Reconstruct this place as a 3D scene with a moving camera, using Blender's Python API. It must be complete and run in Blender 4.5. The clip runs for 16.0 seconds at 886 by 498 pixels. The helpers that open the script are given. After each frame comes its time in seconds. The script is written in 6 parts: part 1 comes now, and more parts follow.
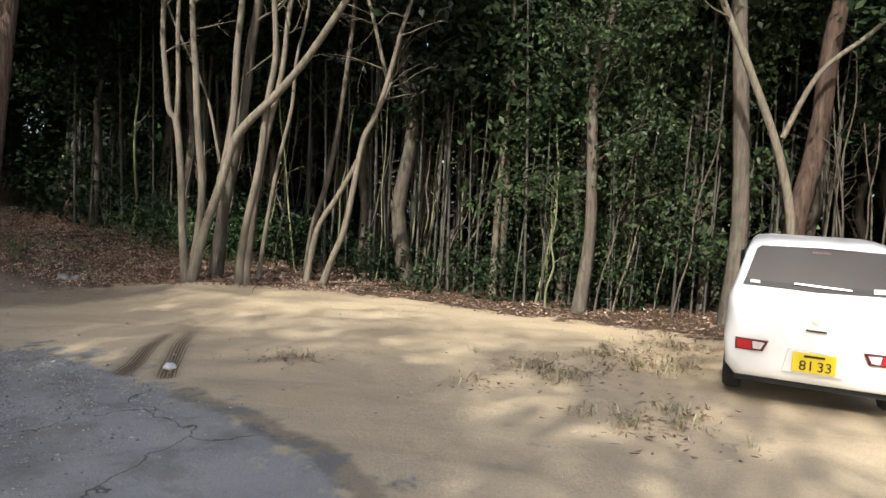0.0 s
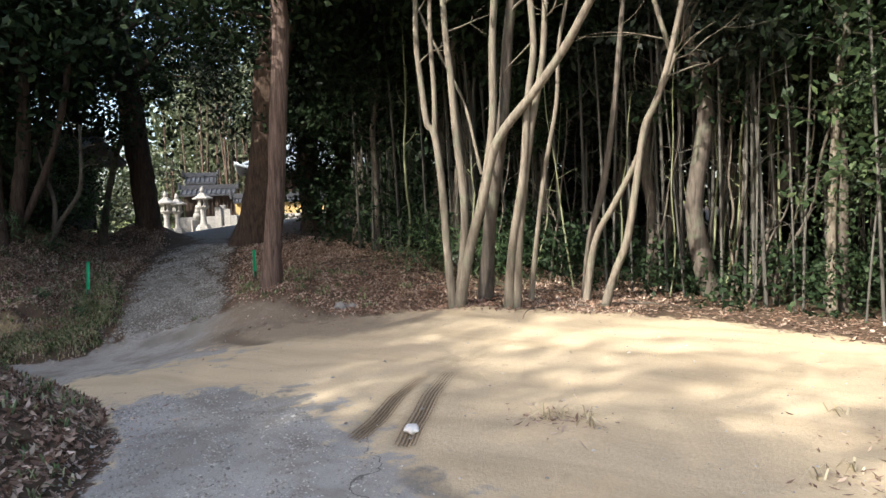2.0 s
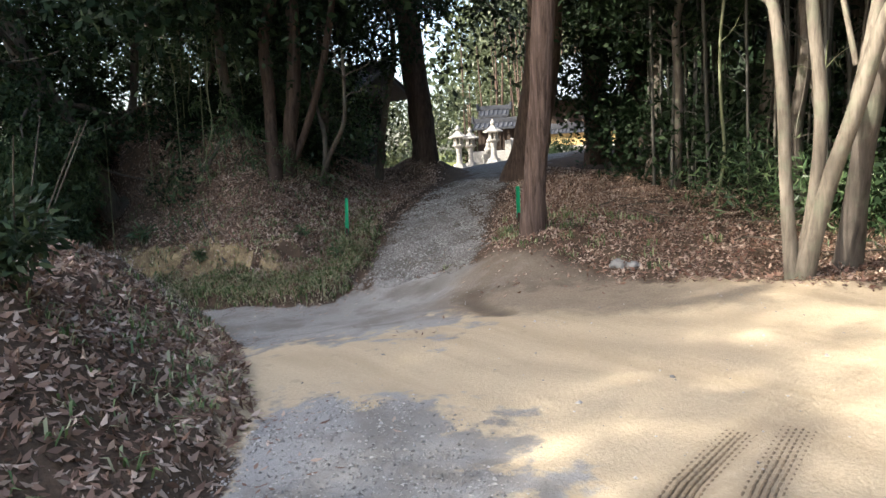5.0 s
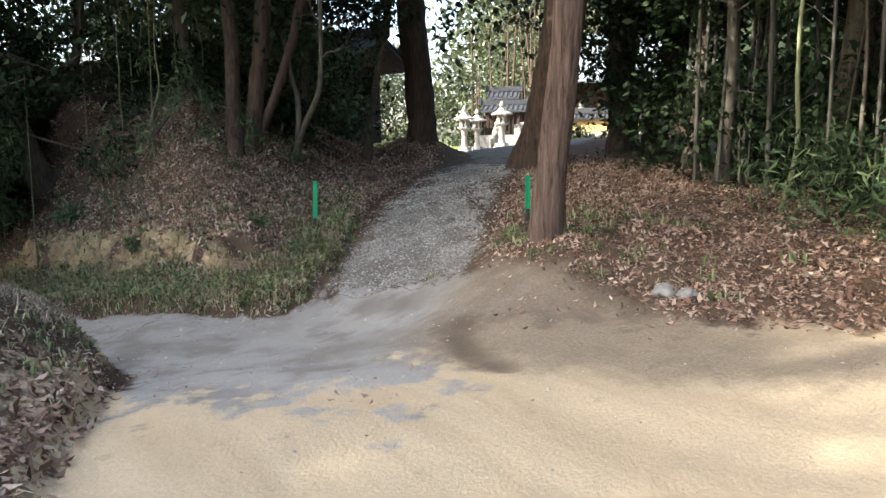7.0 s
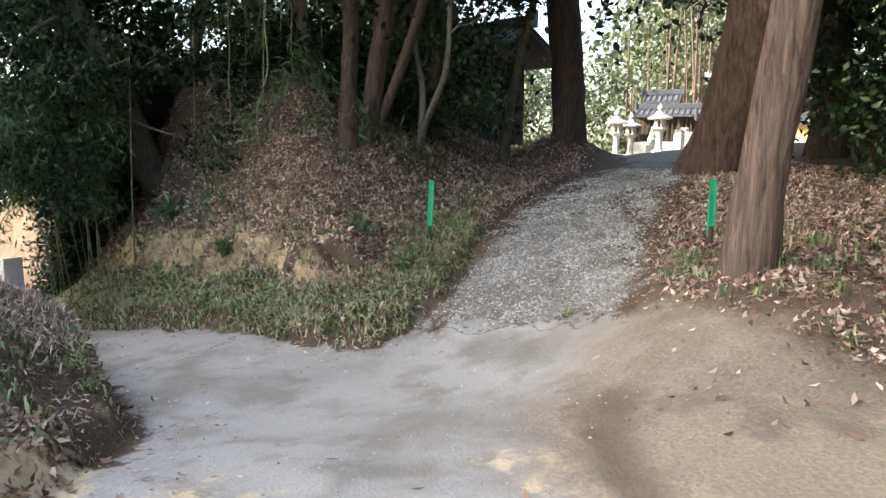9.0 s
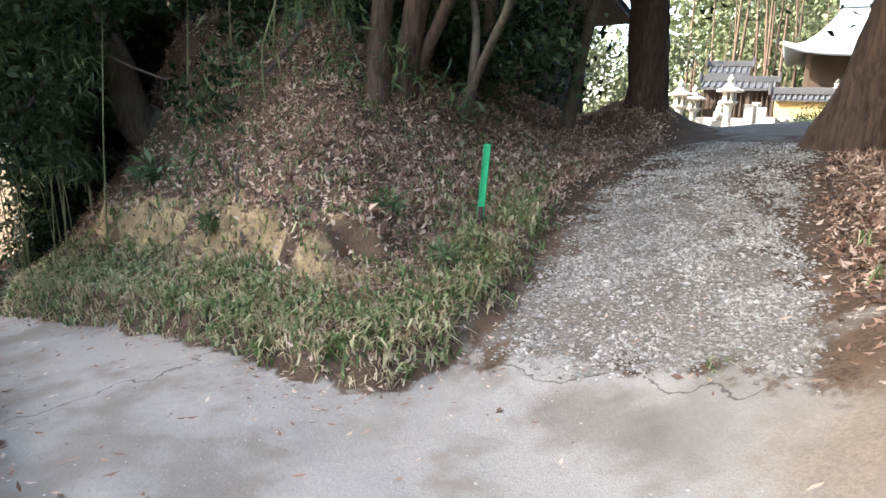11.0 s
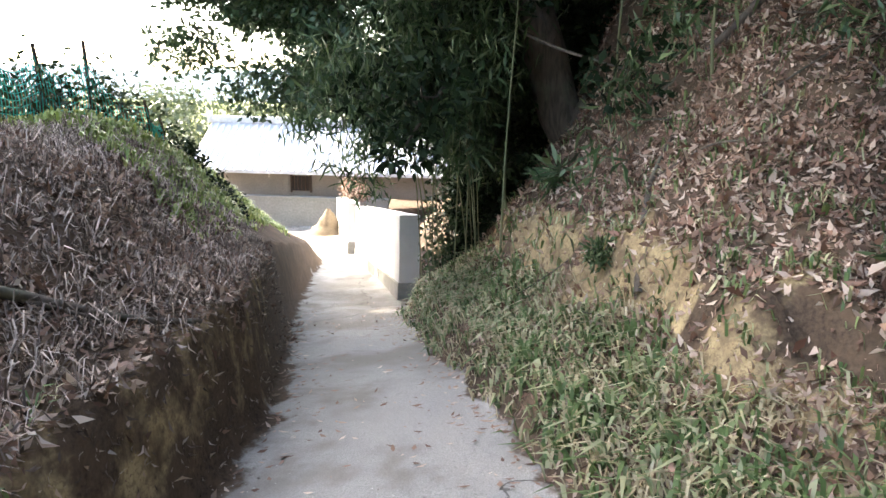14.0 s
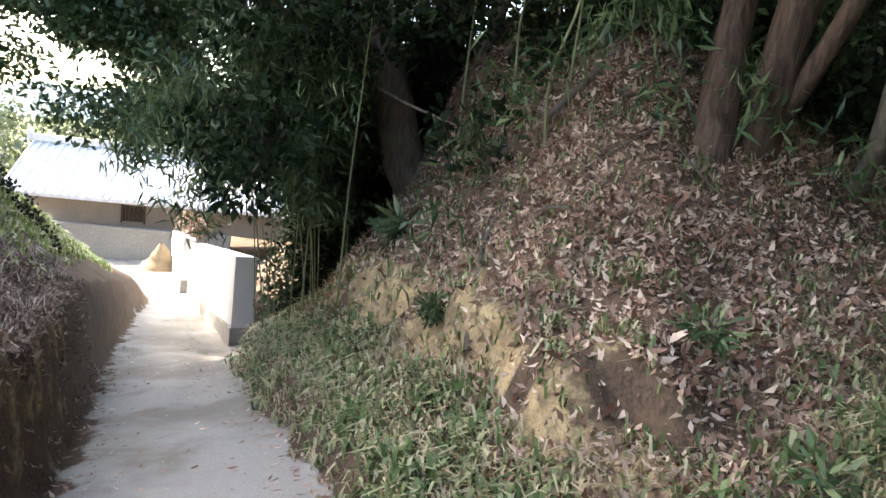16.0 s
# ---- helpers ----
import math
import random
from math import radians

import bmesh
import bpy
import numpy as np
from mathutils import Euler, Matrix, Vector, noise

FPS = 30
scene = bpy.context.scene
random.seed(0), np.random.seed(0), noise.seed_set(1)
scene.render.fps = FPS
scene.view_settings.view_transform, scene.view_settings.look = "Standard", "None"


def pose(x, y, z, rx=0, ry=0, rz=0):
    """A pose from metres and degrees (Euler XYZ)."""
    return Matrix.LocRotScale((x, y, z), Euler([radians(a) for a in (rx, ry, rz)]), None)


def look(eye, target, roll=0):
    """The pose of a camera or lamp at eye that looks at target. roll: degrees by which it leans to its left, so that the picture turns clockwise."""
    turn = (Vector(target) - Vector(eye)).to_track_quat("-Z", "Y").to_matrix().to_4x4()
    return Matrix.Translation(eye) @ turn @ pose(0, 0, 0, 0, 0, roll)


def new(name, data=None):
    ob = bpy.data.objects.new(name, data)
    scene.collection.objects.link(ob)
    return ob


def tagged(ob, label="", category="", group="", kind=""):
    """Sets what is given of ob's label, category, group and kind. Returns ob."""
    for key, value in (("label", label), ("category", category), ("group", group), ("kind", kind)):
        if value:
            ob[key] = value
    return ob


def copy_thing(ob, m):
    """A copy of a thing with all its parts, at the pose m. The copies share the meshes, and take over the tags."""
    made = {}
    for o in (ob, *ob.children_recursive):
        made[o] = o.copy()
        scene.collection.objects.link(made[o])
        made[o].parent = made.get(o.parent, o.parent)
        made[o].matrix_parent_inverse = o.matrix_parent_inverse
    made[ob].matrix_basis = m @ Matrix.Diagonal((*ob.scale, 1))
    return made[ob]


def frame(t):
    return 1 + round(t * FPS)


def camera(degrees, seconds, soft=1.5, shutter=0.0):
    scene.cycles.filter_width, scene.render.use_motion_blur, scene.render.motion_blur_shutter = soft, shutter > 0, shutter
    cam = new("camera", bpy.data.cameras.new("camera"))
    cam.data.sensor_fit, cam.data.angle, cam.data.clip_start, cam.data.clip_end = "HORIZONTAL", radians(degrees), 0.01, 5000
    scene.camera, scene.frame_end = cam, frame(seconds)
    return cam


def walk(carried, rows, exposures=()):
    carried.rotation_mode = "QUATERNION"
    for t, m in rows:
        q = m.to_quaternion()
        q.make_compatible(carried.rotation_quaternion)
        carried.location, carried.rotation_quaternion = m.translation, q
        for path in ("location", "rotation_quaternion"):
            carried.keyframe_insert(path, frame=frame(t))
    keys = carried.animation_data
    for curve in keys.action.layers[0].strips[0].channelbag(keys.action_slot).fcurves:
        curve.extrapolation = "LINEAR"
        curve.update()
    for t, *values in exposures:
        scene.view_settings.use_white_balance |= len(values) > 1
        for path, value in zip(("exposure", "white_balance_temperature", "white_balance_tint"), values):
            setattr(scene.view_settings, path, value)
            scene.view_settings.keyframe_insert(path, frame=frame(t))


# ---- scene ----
cam = camera(66.7, 16.0)
METRES, EYE, TILT, LEAN, TURN = 15.0, 1.45, 0.0, 2.0, 0.0
PATH = [
    (0, (3.015, -1.608, 1.634), (2.747, 0.37, 1.498), 3.0),
    (0.5, (3.02, -1.173, 1.643), (2.432, 0.735, 1.538), 1.4),
    (1, (2.944, -0.733, 1.638), (2.125, 1.089, 1.539), -0.6),
    (1.5, (2.772, -0.355, 1.638), (1.923, 1.454, 1.537), -1.2),
    (2, (2.585, 0.083, 1.627), (1.532, 1.779, 1.504), -2.1),
    (2.5, (2.372, 0.459, 1.626), (1.327, 2.158, 1.488), -2.4),
    (3, (2.166, 0.891, 1.607), (0.983, 2.5, 1.497), -3.9),
    (3.5, (1.966, 1.27, 1.578), (1.021, 3.024, 1.409), -3.4),
    (4, (1.63, 1.678, 1.546), (0.385, 3.224, 1.303), -4.5),
    (4.5, (1.31, 2.031, 1.503), (-0.101, 3.415, 1.198), -3.7),
    (5, (0.964, 2.363, 1.502), (-0.702, 3.436, 1.226), -3.2),
    (5.2, (0.809, 2.485, 1.482), (-0.861, 3.559, 1.24), -2.3),
    (7.3, (-1.088, 4.017, 1.382), (-2.743, 5.083, 1.026), -0.6),
    (7.5, (-1.239, 4.156, 1.364), (-2.834, 5.281, 0.93), -0.8),
    (8, (-1.671, 4.455, 1.328), (-3.351, 5.463, 0.924), -1.7),
    (8.5, (-2.14, 4.648, 1.249), (-3.902, 5.516, 0.876), -0.4),
    (9, (-2.562, 4.853, 1.205), (-4.418, 5.539, 0.91), 0.3),
    (9.2, (-2.747, 4.864, 1.174), (-4.608, 5.554, 0.924), 1.2),
    (11.3, (-4.918, 5.538, 1.023), (-6.79, 6.122, 0.628), 2.4),
    (11.5, (-5.074, 5.6, 1.024), (-6.915, 6.239, 0.577), 2.8),
    (12, (-5.484, 5.757, 1.015), (-7.344, 6.294, 0.513), 2.6),
    (12.5, (-5.9, 5.808, 0.99), (-7.801, 6.134, 0.46), 2.5),
    (12.9, (-6.216, 5.857, 1.005), (-8.136, 6.013, 0.468), 1.9),
    (13, (-6.287, 5.885, 0.991), (-8.216, 5.912, 0.462), 1.9),
    (13.5, (-6.63, 5.853, 0.972), (-8.555, 5.494, 0.562), 2.5),
    (14, (-6.911, 5.828, 0.935), (-8.73, 5.114, 0.508), 1.5),
    (14.5, (-7.059, 5.872, 0.979), (-8.83, 4.981, 0.708), 2.4),
    (15, (-7.078, 5.809, 0.985), (-8.887, 4.982, 0.785), 3.8),
    (15.5, (-7.074, 5.833, 0.981), (-8.937, 5.139, 0.765), 5.7),
    (16, (-7.028, 5.884, 0.984), (-8.987, 5.585, 0.715), 6.5),
]
walk(cam, [(t, look(eye, target, roll)) for t, eye, target, roll in PATH],
     exposures=[(0, 0.75, 6500, 10), (1, 1.2, 6500, 10), (2, 1.5, 6500, 10), (3.5, 1.7, 6500, 10), (5, 2.0, 6700, 10), (7.5, 2.45, 6800, 8), (9, 2.8, 6900, 8), (11.5, 3.15, 6900, 10), (12.5, 3.2, 6900, 10),
                (13.5, 3.25, 7000, 11), (14.5, 3.17, 7000, 11), (15, 3.08, 7000, 11), (16, 3.15, 7000, 11)])

# ---- world and sun ----
SUN_FROM = Vector((-0.21, -0.77, 0.60)).normalized()
world = bpy.data.worlds.new("world")
scene.world = world
world.use_nodes = True
wn = world.node_tree.nodes
sky = wn.new("ShaderNodeTexSky")
sky.sky_type = "NISHITA"
sky.sun_disc = False
sky.sun_elevation = math.asin(SUN_FROM.z)
sky.sun_rotation = math.atan2(SUN_FROM.x, SUN_FROM.y)
sky.dust_density = 3.0
wn["Background"].inputs["Strength"].default_value = 0.15
world.node_tree.links.new(sky.outputs[0], wn["Background"].inputs["Color"])
sun = new("sun", bpy.data.lights.new("sun", "SUN"))
sun.data.energy = 3.7
sun.data.angle = radians(0.6)
sun.data.color = (1.0, 0.95, 0.86)
sun.matrix_world = look(SUN_FROM * 60, (0, 0, 0))

rng = np.random.default_rng(7)


# ---- materials ----
class Nodes:
    def __init__(self, name, rough=0.8, metal=0.0, spec=0.3):
        self.m = bpy.data.materials.new(name)
        self.m.use_nodes = True
        self.t = self.m.node_tree
        self.b = self.t.nodes["Principled BSDF"]
        self.b.inputs["Roughness"].default_value = rough
        self.b.inputs["Metallic"].default_value = metal
        self.b.inputs["Specular IOR Level"].default_value = spec
        self.co = self.t.nodes.new("ShaderNodeTexCoord").outputs["Object"]

    def n(self, kind, **vals):
        nd = self.t.nodes.new(kind)
        for k, v in vals.items():
            nd.inputs[k.replace("_", " ")].default_value = v
        return nd

    def link(self, a, b):
        self.t.links.new(a, b)

    def noise(self, scale, detail=4, rough=0.6, dist=0.0, stretch=None):
        nd = self.n("ShaderNodeTexNoise", Scale=scale, Detail=detail, Roughness=rough, Distortion=dist)
        if stretch:
            mp = self.n("ShaderNodeMapping")
            mp.inputs["Scale"].default_value = stretch
            self.link(self.co, mp.inputs["Vector"])
            self.link(mp.outputs[0], nd.inputs["Vector"])
        else:
            self.link(self.co, nd.inputs["Vector"])
        return nd.outputs["Fac"]

    def ramp(self, fac, stops):
        r = self.t.nodes.new("ShaderNodeValToRGB")
        e = r.color_ramp.elements
        while len(e) < len(stops):
            e.new(0.5)
        for el, (p, c) in zip(e, stops):
            el.position = p
            el.color = (*c, 1)
        self.link(fac, r.inputs["Fac"])
        return r.outputs["Color"]

    def mix(self, fac, a, b, blend="MIX"):
        m = self.t.nodes.new("ShaderNodeMix")
        m.data_type = "RGBA"
        m.blend_type = blend
        for src, sock in ((fac, m.inputs[0]), (a, m.inputs[6]), (b, m.inputs[7])):
            if isinstance(src, (int, float)):
                sock.default_value = src
            elif isinstance(src, tuple):
                sock.default_value = (*src, 1)
            else:
                self.link(src, sock)
        return m.outputs[2]

    def math(self, op, a, b=0.0):
        m = self.t.nodes.new("ShaderNodeMath")
        m.operation = op
        for src, sock in ((a, m.inputs[0]), (b, m.inputs[1])):
            if isinstance(src, (int, float)):
                sock.default_value = src
            else:
                self.link(src, sock)
        return m.outputs[0]

    def step(self, fac, lo, hi):
        m = self.t.nodes.new("ShaderNodeMapRange")
        m.interpolation_type = "SMOOTHSTEP"
        self.link(fac, m.inputs[0])
        m.inputs[1].default_value, m.inputs[2].default_value = lo, hi
        return m.outputs[0]

    def bump(self, height, strength=0.4, dist=0.02):
        b = self.n("ShaderNodeBump", Strength=strength, Distance=dist)
        self.link(height, b.inputs["Height"])
        self.link(b.outputs[0], self.b.inputs["Normal"])

    def color(self, src):
        if isinstance(src, tuple):
            self.b.inputs["Base Color"].default_value = (*src, 1)
        else:
            self.link(src, self.b.inputs["Base Color"])
        return self.m


def simple(name, c, rough=0.7, var=0.12, scale=20, metal=0.0, spec=0.3, bump=0.0):
    k = Nodes(name, rough, metal, spec)
    lo = tuple(v * (1 - var) for v in c)
    hi = tuple(min(1, v * (1 + var)) for v in c)
    f = k.noise(scale, 5)
    col = k.ramp(f, [(0.3, lo), (0.7, hi)])
    big = k.noise(scale * 0.13, 3)
    col = k.mix(k.step(big, 0.35, 0.75), col, k.mix(0.5, col, tuple(v * 0.8 for v in c)))
    if bump:
        k.bump(f, bump, 0.01)
    return k.color(col)


def bark(name, dark, light, sx=30, sz=3, bump=0.6, moss=0.0):
    k = Nodes(name, 0.9, spec=0.15)
    f = k.noise(1.0, 6, 0.65, 0.4, (sx, sx, sz))
    big = k.noise(2.2, 3)
    col = k.ramp(f, [(0.3, dark), (0.65, light)])
    col = k.mix(k.math("MULTIPLY", k.step(big, 0.5, 0.7), 0.6), col, tuple(v * 0.6 for v in light))
    if moss:
        col = k.mix(k.math("MULTIPLY", k.step(k.noise(3.5, 4), 0.5, 0.65), moss), col, (0.16, 0.2, 0.13))
    k.bump(f, bump, 0.03)
    return k.color(col)


def leafmat(name, a, b, c, rough=0.45, trans=0.25, spec=0.4):
    """Leaves: each one its own shade, a little light passing through."""
    k = Nodes(name, rough, spec=spec)
    g = k.t.nodes.new("ShaderNodeNewGeometry")
    col = k.ramp(g.outputs["Random Per Island"], [(0.0, a), (0.55, b), (1.0, c)])
    big = k.noise(0.9, 2)
    col = k.mix(k.math("MULTIPLY", k.step(big, 0.4, 0.7), 0.45), col, tuple(v * 0.6 for v in b))
    k.color(col)
    tr = k.t.nodes.new("ShaderNodeBsdfTranslucent")
    k.link(col, tr.inputs["Color"])
    mx = k.t.nodes.new("ShaderNodeMixShader")
    mx.inputs[0].default_value = trans
    out = k.t.nodes["Material Output"]
    k.link(k.b.outputs[0], mx.inputs[1])
    k.link(tr.outputs[0], mx.inputs[2])
    k.link(mx.outputs[0], out.inputs["Surface"])
    return k.m


def ground_material():
    k = Nodes("ground", 0.95, spec=0.12)

    def att(nm):
        a = k.t.nodes.new("ShaderNodeAttribute")
        a.attribute_name = nm
        return a.outputs["Fac"]
    wob = k.math("MULTIPLY", k.math("SUBTRACT", k.noise(3.0, 5, 0.65), 0.5), 1.15)

    def mask(nm, lo=0.4, hi=0.6):
        return k.step(k.math("ADD", att(nm), wob), lo, hi)
    fine = k.noise(45, 5, 0.7)
    grain = k.noise(160, 3, 0.7)
    mid = k.noise(5, 5, 0.6)
    big = k.noise(0.8, 4, 0.6)
    # forest soil
    soil = k.ramp(fine, [(0.3, (0.04, 0.028, 0.02)), (0.7, (0.13, 0.092, 0.064))])
    soil = k.mix(k.math("MULTIPLY", k.step(mid, 0.45, 0.65), 0.7), soil, (0.13, 0.09, 0.06))
    # pale sand of the parking ground
    sand = k.ramp(fine, [(0.25, (0.47, 0.375, 0.245)), (0.75, (0.63, 0.52, 0.36))])
    sand = k.mix(k.math("MULTIPLY", k.step(grain, 0.52, 0.7), 0.3), sand, (0.3, 0.235, 0.15))
    streak = k.noise(1.0, 5, 0.6, 0.5, (0.35, 2.2, 1))
    sand = k.mix(k.math("MULTIPLY", k.step(streak, 0.45, 0.68), 0.45), sand, (0.38, 0.295, 0.19))
    sand = k.mix(k.math("MULTIPLY", k.step(mid, 0.6, 0.72), 0.35), sand, (0.27, 0.215, 0.145))
    # worn grey concrete of the lane
    conc = k.ramp(grain, [(0.32, (0.23, 0.222, 0.205)), (0.66, (0.44, 0.43, 0.405))])
    conc = k.mix(k.math("MULTIPLY", k.step(big, 0.42, 0.62), 0.7), conc, (0.215, 0.203, 0.18))
    conc = k.mix(k.math("MULTIPLY", k.step(k.noise(1.6, 5, 0.65), 0.48, 0.64), 0.5), conc, (0.20, 0.182, 0.155))
    vor = k.n("ShaderNodeTexVoronoi", Scale=0.22)
    vor.feature = "DISTANCE_TO_EDGE"
    warp = k.n("ShaderNodeVectorMath")
    warp.operation = "ADD"
    nz = k.n("ShaderNodeTexNoise", Scale=2.5, Detail=5.0)
    k.link(k.co, nz.inputs["Vector"])
    sc = k.n("ShaderNodeVectorMath")
    sc.operation = "SCALE"
    sc.inputs["Scale"].default_value = 0.7
    k.link(nz.outputs["Color"], sc.inputs[0])
    k.link(k.co, warp.inputs[0])
    k.link(sc.outputs[0], warp.inputs[1])
    k.link(warp.outputs[0], vor.inputs["Vector"])
    crack = k.math("SUBTRACT", 1.0, k.step(vor.outputs["Distance"], 0.0004, 0.003))
    conc = k.mix(k.math("MULTIPLY", crack, 0.75), conc, (0.06, 0.055, 0.05))
    # gravel
    pv = k.n("ShaderNodeTexVoronoi", Scale=52.0)
    k.link(k.co, pv.inputs["Vector"])
    sep = k.t.nodes.new("ShaderNodeSeparateColor")
    k.link(pv.outputs["Color"], sep.inputs[0])
    grav = k.ramp(sep.outputs[0], [(0.0, (0.16, 0.145, 0.125)), (0.7, (0.27, 0.25, 0.22)), (1.0, (0.42, 0.4, 0.37))])
    grav = k.mix(k.math("MULTIPLY", k.step(pv.outputs["Distance"], 0.3, 0.6), 0.6), grav, (0.1, 0.09, 0.075))
    grav = k.mix(k.math("MULTIPLY", k.step(mid, 0.42, 0.66), 0.6), grav, (0.14, 0.125, 0.105))
    # cut clay
    clay = k.ramp(mid, [(0.35, (0.20, 0.145, 0.085)), (0.65, (0.46, 0.36, 0.20))])
    clay = k.mix(k.math("MULTIPLY", k.step(fine, 0.46, 0.62), 0.6), clay, (0.16, 0.115, 0.072))
    clay = k.mix(k.math("MULTIPLY", k.step(k.noise(11, 5, 0.7), 0.5, 0.62), 0.55), clay, (0.13, 0.095, 0.06))
    grass = k.ramp(fine, [(0.3, (0.06, 0.07, 0.025)), (0.7, (0.2, 0.23, 0.07))])
    col = k.mix(mask("sand"), soil, sand)
    col = k.mix(mask("grass"), col, grass)
    col = k.mix(mask("clay"), col, clay)
    col = k.mix(mask("gravel"), col, grav)
    col = k.mix(mask("concrete", 0.42, 0.58), col, conc)
    loam = k.ramp(fine, [(0.3, (0.15, 0.12, 0.09)), (0.7, (0.30, 0.25, 0.19))])
    loam = k.mix(k.math("MULTIPLY", k.step(mid, 0.45, 0.7), 0.6), loam, (0.17, 0.14, 0.105))
    col = k.mix(k.math("MULTIPLY", mask("dirt", 0.15, 0.9), 0.85), col, loam)
    col = k.mix(k.math("MULTIPLY", mask("damp", 0.25, 0.8), 0.5), col, (0.12, 0.105, 0.085))
    col = k.mix(k.math("MULTIPLY", att("rut"), 0.75), col, (0.12, 0.092, 0.065))
    h = k.math("ADD", fine, k.math("MULTIPLY", mid, 1.5))
    k.bump(h, 0.5, 0.02)
    return k.color(col)


MAT = dict(
    ground=ground_material(),
    pale_bark=bark("pale bark", (0.085, 0.07, 0.054), (0.22, 0.19, 0.15), 18, 3, 0.35, 0.25),
    grey_bark=bark("grey bark", (0.05, 0.042, 0.036), (0.145, 0.122, 0.10), 22, 3, 0.4, 0.25),
    cedar_bark=bark("cedar bark", (0.035, 0.023, 0.019), (0.21, 0.15, 0.125), 30, 1.6, 1.6),
    dark_bark=bark("dark bark", (0.03, 0.021, 0.016), (0.115, 0.08, 0.062), 20, 3, 0.9),
    culm=bark("bamboo culm", (0.10, 0.115, 0.06), (0.24, 0.25, 0.15), 12, 1, 0.1),
    grey_culm=bark("old bamboo culm", (0.04, 0.038, 0.032), (0.12, 0.115, 0.10), 12, 1, 0.1),
    # green kept darker than real foliage; the wood's shade is in the colour
    evergreen=leafmat("shade-dark evergreen leaf", (0.008, 0.018, 0.007), (0.017, 0.033, 0.014), (0.04, 0.064, 0.027), 0.65, 0.1, 0.15),
    lightgreen=leafmat("light leaf", (0.018, 0.034, 0.015), (0.036, 0.06, 0.026), (0.09, 0.125, 0.055), 0.5, 0.2, 0.25),
    # narrow olive range: distance haze is put into this leaf colour
    farleaf=leafmat("hazy far leaf", (0.045, 0.06, 0.03), (0.08, 0.10, 0.05), (0.13, 0.15, 0.085)),
    hangleaf=leafmat("hanging leaf", (0.025, 0.055, 0.022), (0.05, 0.095, 0.04), (0.12, 0.17, 0.075), 0.45, 0.2),
    # brighter grass colour that carries the sunlight on the bank's top
    lime=leafmat("sun-bright grass", (0.13, 0.2, 0.05), (0.25, 0.34, 0.09), (0.42, 0.46, 0.17), 0.5, 0.25),
    # needle green lowered too, with the wood's shade in it
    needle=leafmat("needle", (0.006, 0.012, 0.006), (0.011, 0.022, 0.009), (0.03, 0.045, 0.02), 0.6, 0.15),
    sasa=leafmat("bamboo leaf", (0.03, 0.065, 0.025), (0.065, 0.12, 0.045), (0.2, 0.26, 0.13), 0.4),
    litter=leafmat("dead leaf", (0.10, 0.052, 0.034), (0.29, 0.18, 0.125), (0.68, 0.55, 0.44), 0.6, 0.1),
    bigleaf=leafmat("russet leaf", (0.13, 0.06, 0.04), (0.30, 0.18, 0.13), (0.6, 0.49, 0.4), 0.6, 0.1, 0.2),
    debris=leafmat("grey plant debris", (0.05, 0.036, 0.028), (0.20, 0.155, 0.125), (0.62, 0.53, 0.45), 0.7, 0.1, 0.2),
    grass=leafmat("grass blade", (0.06, 0.11, 0.035), (0.17, 0.25, 0.09), (0.62, 0.6, 0.38), 0.5),
    soil=simple("damp sand", (0.2, 0.15, 0.095), 0.95, 0.3, 40, bump=0.3),
    stone=simple("grey stone", (0.27, 0.262, 0.245), 0.9, 0.3, 14, bump=0.5),
    pebble=leafmat("pebble", (0.16, 0.15, 0.13), (0.31, 0.295, 0.27), (0.56, 0.54, 0.5), 0.8, 0.0),
    plaster=simple("white plaster", (0.72, 0.72, 0.70), 0.85, 0.06, 6, bump=0.1),
    base=simple("wall foot concrete", (0.30, 0.29, 0.26), 0.9, 0.2, 12, bump=0.3),
    tile=simple("roof tile", (0.62, 0.63, 0.64), 0.45, 0.15, 8),
    copper=simple("weathered copper roof", (0.22, 0.26, 0.29), 0.5, 0.2, 6),
    darktile=simple("dark roof tile", (0.05, 0.053, 0.06), 0.5, 0.2, 8),
    wood=simple("dark timber", (0.055, 0.038, 0.028), 0.8, 0.3, 25, bump=0.3),
    greywood=simple("weathered board", (0.24, 0.215, 0.185), 0.85, 0.2, 20, bump=0.2),
    paint=simple("white car paint", (0.82, 0.82, 0.81), 0.22, 0.01, 2, spec=0.5),
    rubber=simple("rubber", (0.025, 0.025, 0.026), 0.85, 0.2, 30),
    black=simple("black plastic", (0.02, 0.02, 0.022), 0.55, 0.1, 30),
    red=simple("red lens", (0.45, 0.015, 0.02), 0.15, 0.1, 30, spec=0.6),
    dimred=simple("unlit red lens", (0.08, 0.012, 0.014), 0.3, 0.1, 30),
    clear=simple("clear lens", (0.65, 0.62, 0.62), 0.12, 0.1, 40, spec=0.6),
    plate=simple("yellow plate", (0.82, 0.62, 0.03), 0.5, 0.03, 30),
    chrome=simple("chrome", (0.6, 0.6, 0.62), 0.2, 0.05, 30, metal=1.0),
    greenpaint=simple("green plastic", (0.01, 0.36, 0.16), 0.5, 0.25, 9),
    net=simple("green net", (0.03, 0.42, 0.32), 0.7, 0.25, 9),
    clay=simple("yellow clay", (0.50, 0.36, 0.16), 0.95, 0.25, 9, bump=0.5),
    straw=leafmat("straw", (0.25, 0.2, 0.11), (0.45, 0.38, 0.23), (0.66, 0.6, 0.42), 0.6, 0.1),
    # blue-grey base colour carries the distance haze on the hills
    hill=simple("hazy far hill", (0.16, 0.22, 0.26), 1.0, 0.25, 0.02),
)


